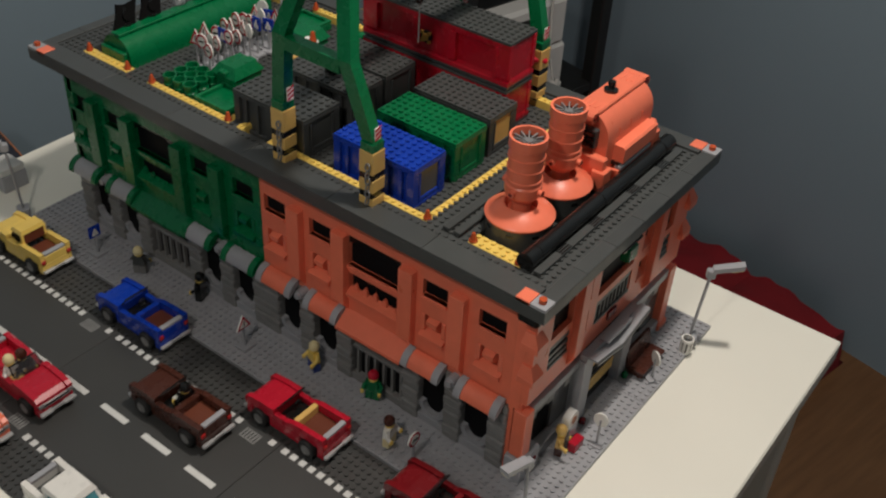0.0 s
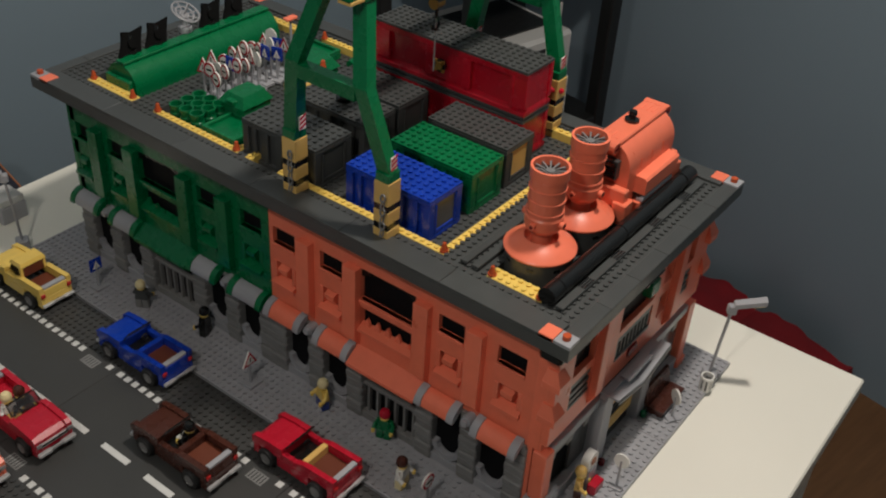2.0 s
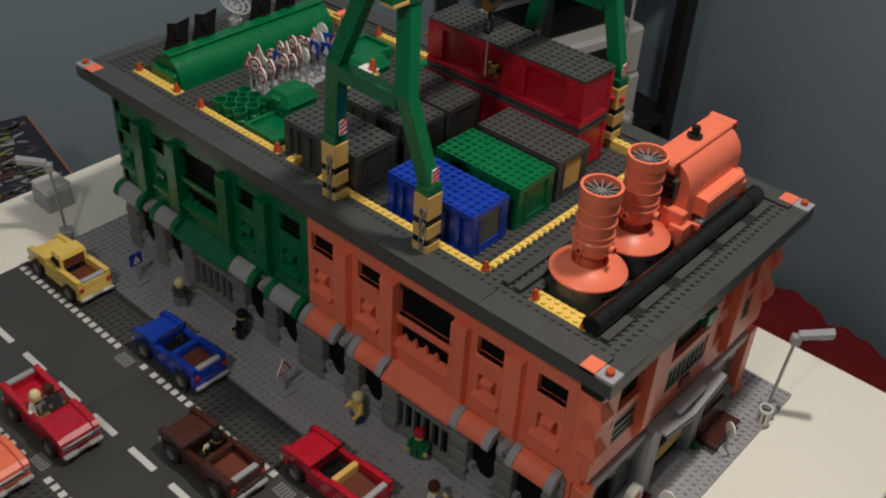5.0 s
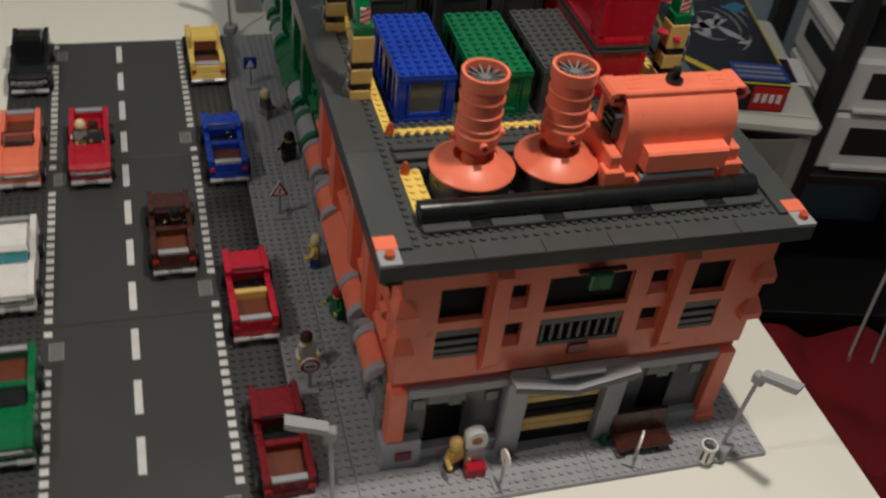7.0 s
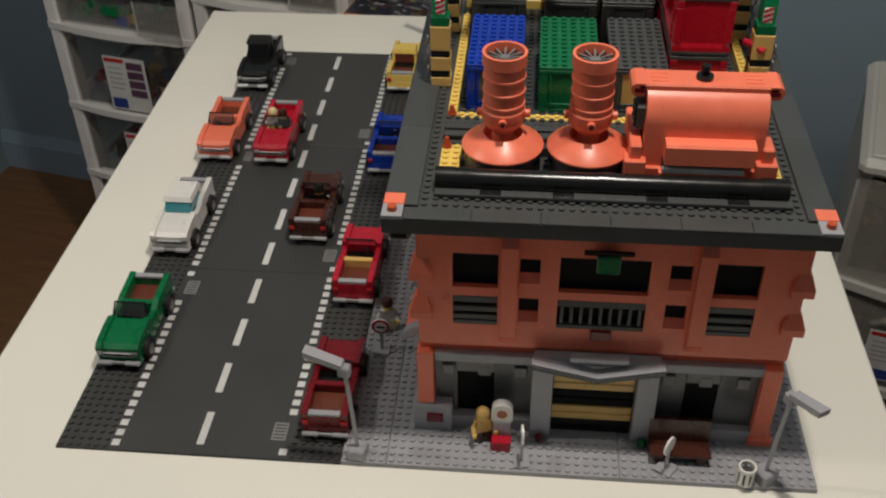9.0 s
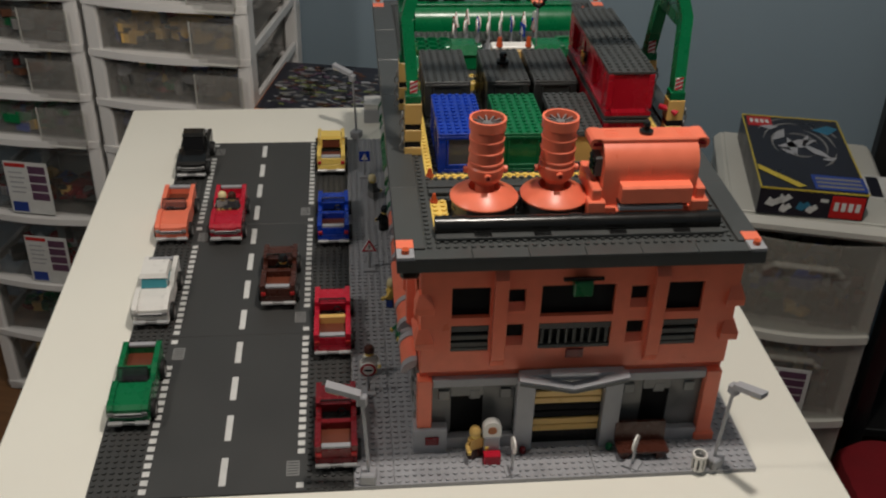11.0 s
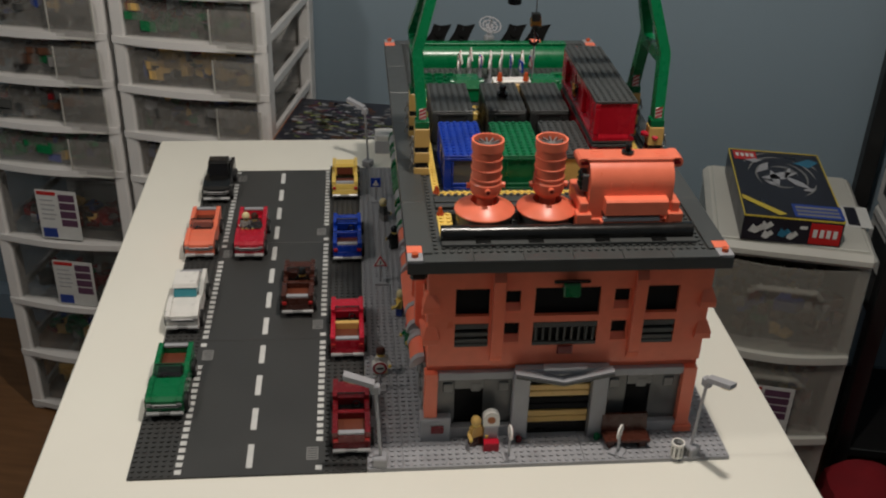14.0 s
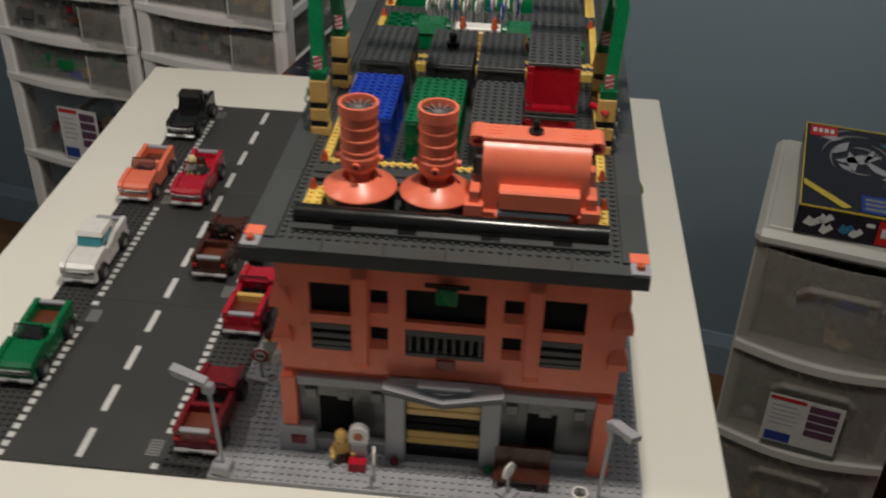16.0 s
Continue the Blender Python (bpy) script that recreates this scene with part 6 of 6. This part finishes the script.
part("card_print", Build().box(0.006, 0.028, 0.006, 0.084, 0.0008, 0.0012), CARDBLACK, t)

# box of bricks beside the table's far end
bx = thing("brick_box", room(-0.375, 0.935, -0.115), "orange-brown toy box with a dark printed lid", "box", "", ROOMTURN)
part("carton", Build().box(0, 0.30, 0, 0.23, 0, 0.075, 0, 0.002), CARDORANGE, bx)
part("printed_top", Build().box(0.004, 0.296, 0.004, 0.226, 0.0751, 0.0765), CARDBLACK, bx, "dark printed top")
part("red_mark", Build().box(0.01, 0.05, -0.001, 0, 0.03, 0.065), CARDRED, bx)
prints = random.Random(99)
b = Build()
for _ in range(300):
    x, y, a, l, w = prints.uniform(0.02, 0.28), prints.uniform(0.015, 0.212), prints.uniform(-0.7, 0.5), prints.uniform(0.004, 0.015), prints.uniform(0.0015, 0.004)
    c, d = math.cos(a), math.sin(a)
    b.prism([(x + l * c - w * d, y + l * d + w * c), (x - l * c - w * d, y - l * d + w * c), (x - l * c + w * d, y - l * d - w * c), (x + l * c + w * d * 0.3, y + l * d - w * c * 0.3)], 0.0766 + 0.0004 * prints.random(), 0.0772, "z", prints.randrange(7))
tagged(part("printed_bricks", b, [STONE, LGREY, STONE, DGREY, CARDPURPLE, CARDBROWN, OLIVE], bx, "printed picture of many small toy parts"), kind="stuff")
st = thing("box_stand", room(-0.375, 0.935, FLOOR), "low dark cabinet under the brick box", "cabinet", "", ROOMTURN)
part("cabinet_body", Build().box(0, 0.30, 0, 0.34, 0, -0.115 - FLOOR - 0.001, 0, 0.003), SHELFBLACK, st)
part("cabinet_door", Build().box(0.006, 0.294, -0.012, -0.0005, 0.03, -0.115 - FLOOR - 0.02, 0, 0.002), SHELFBLACK, st)

# black shelves with white machines, east side
sh = thing("black_shelf_unit", room(0.845, 1.03, FLOOR), "black metal shelf unit with dark shelves", "shelf unit", "", ROOMTURN)
SW, SD = 0.46, 0.33
for x in (0, SW - 0.035):
    for y in (0, SD - 0.035):
        part("post", Build().box(x, x + 0.035, y, y + 0.035, 0, 1.75, 0, 0.003), SHELFBLACK, sh)
for z in (0.10, 0.455, 0.93, 1.34, 1.72):
    part("shelf", Build().box(0.002, SW - 0.002, 0.002, SD - 0.002, z, z + 0.022, 0, 0.002), SHELFBLACK, sh)
for u, v, z, w, d, h, words in ((0.885, 1.05, FLOOR + 0.478, 0.30, 0.25, 0.125, "off-white machine on a black shelf under a printer"), (0.885, 1.05, FLOOR + 0.604, 0.29, 0.25, 0.110, "off-white printer stacked on another machine")):
    t = thing("white_machine", room(u, v, z), words, "machine", "machines on shelves", ROOMTURN)
    part("casing", Build().box(0, w, 0, d, 0, h, 0, 0.008), PRINTERWHITE, t)
    part("dark_slot", Build().box(-0.001, 0, d * 0.15, d * 0.85, h * 0.35, h * 0.7), SHELFBLACK, t)
    part("front_slot", Build().box(w * 0.14, w * 0.70, -0.0015, 0, h * 0.30, h * 0.78, 0, 0.0005), SHELFBLACK, t, "black front panel")
    part("front_tray", Build().box(w * 0.10, w * 0.78, -0.012, 0, h * 0.06, h * 0.14, 0, 0.002), PRINTERWHITE, t)
    part("lid_panel", Build().box(w * 0.08, w * 0.92, d * 0.20, d * 0.85, h, h + 0.004, 0, 0.001), SHELFBLACK, t, "dark lid panel")
    part("lid_line", Build().box(-0.002, 0.0, 0.008, d - 0.008, h * 0.8, h * 0.84), STONE, t)
t = thing("power_adapter", room(1.085, 0.985, -0.34), "white power adapter hanging on its cable", "adapter", "", 20)
part("adapter_body", Build().box(-0.018, 0.018, -0.014, 0.014, 0, 0.06, 0, 0.006), CABLE, t)
part("cord", Build().tube([(0, 0, 0.002), (-0.02, -0.01, -0.08), (-0.06, -0.03, -0.22), (-0.09, -0.05, -0.36), (-0.05, -0.06, -0.48), (0.05, -0.06, -0.495)], 0.003, 8), CABLE, t)
part("cord", Build().tube([(0.006, 0, 0.002), (0.02, -0.02, -0.1), (-0.01, -0.05, -0.24), (-0.07, -0.09, -0.37), (-0.10, -0.10, -0.46), (-0.02, -0.12, -0.495)], 0.003, 8), CABLE, t)
part("cord", Build().tube([(0, 0, 0.058), (0.02, 0.02, 0.10), (0.035, 0.03, 0.2), (0.035, 0.03, 0.3)], 0.003, 8), CABLE, t)

# red cloth on the floor
random.seed(11)
nu, nv = 34, 40
verts, faces = [], []
for i in range(nu + 1):
    for j in range(nv + 1):
        u, v = 0.80 + 0.66 * i / nu, 0.30 + 0.70 * j / nv
        z = FLOOR + 0.09 + 0.07 * abs(noise.noise(Vector((u * 5, v * 5, 1.3)))) + 0.02 * abs(noise.noise(Vector((u * 16, v * 14, 4.1))))
        verts.append(room(u, v, z if 0 < i < nu and 0 < j < nv else FLOOR + 0.002))
for i in range(nu):
    for j in range(nv):
        k = i * (nv + 1) + j
        faces.append((k, k + nv + 1, k + nv + 2, k + 1))
cl = Build().add(verts, faces, 0, True)
tagged(part("red_cloth", cl, CLOTH), "crumpled red cloth spread on the floor", "cloth")
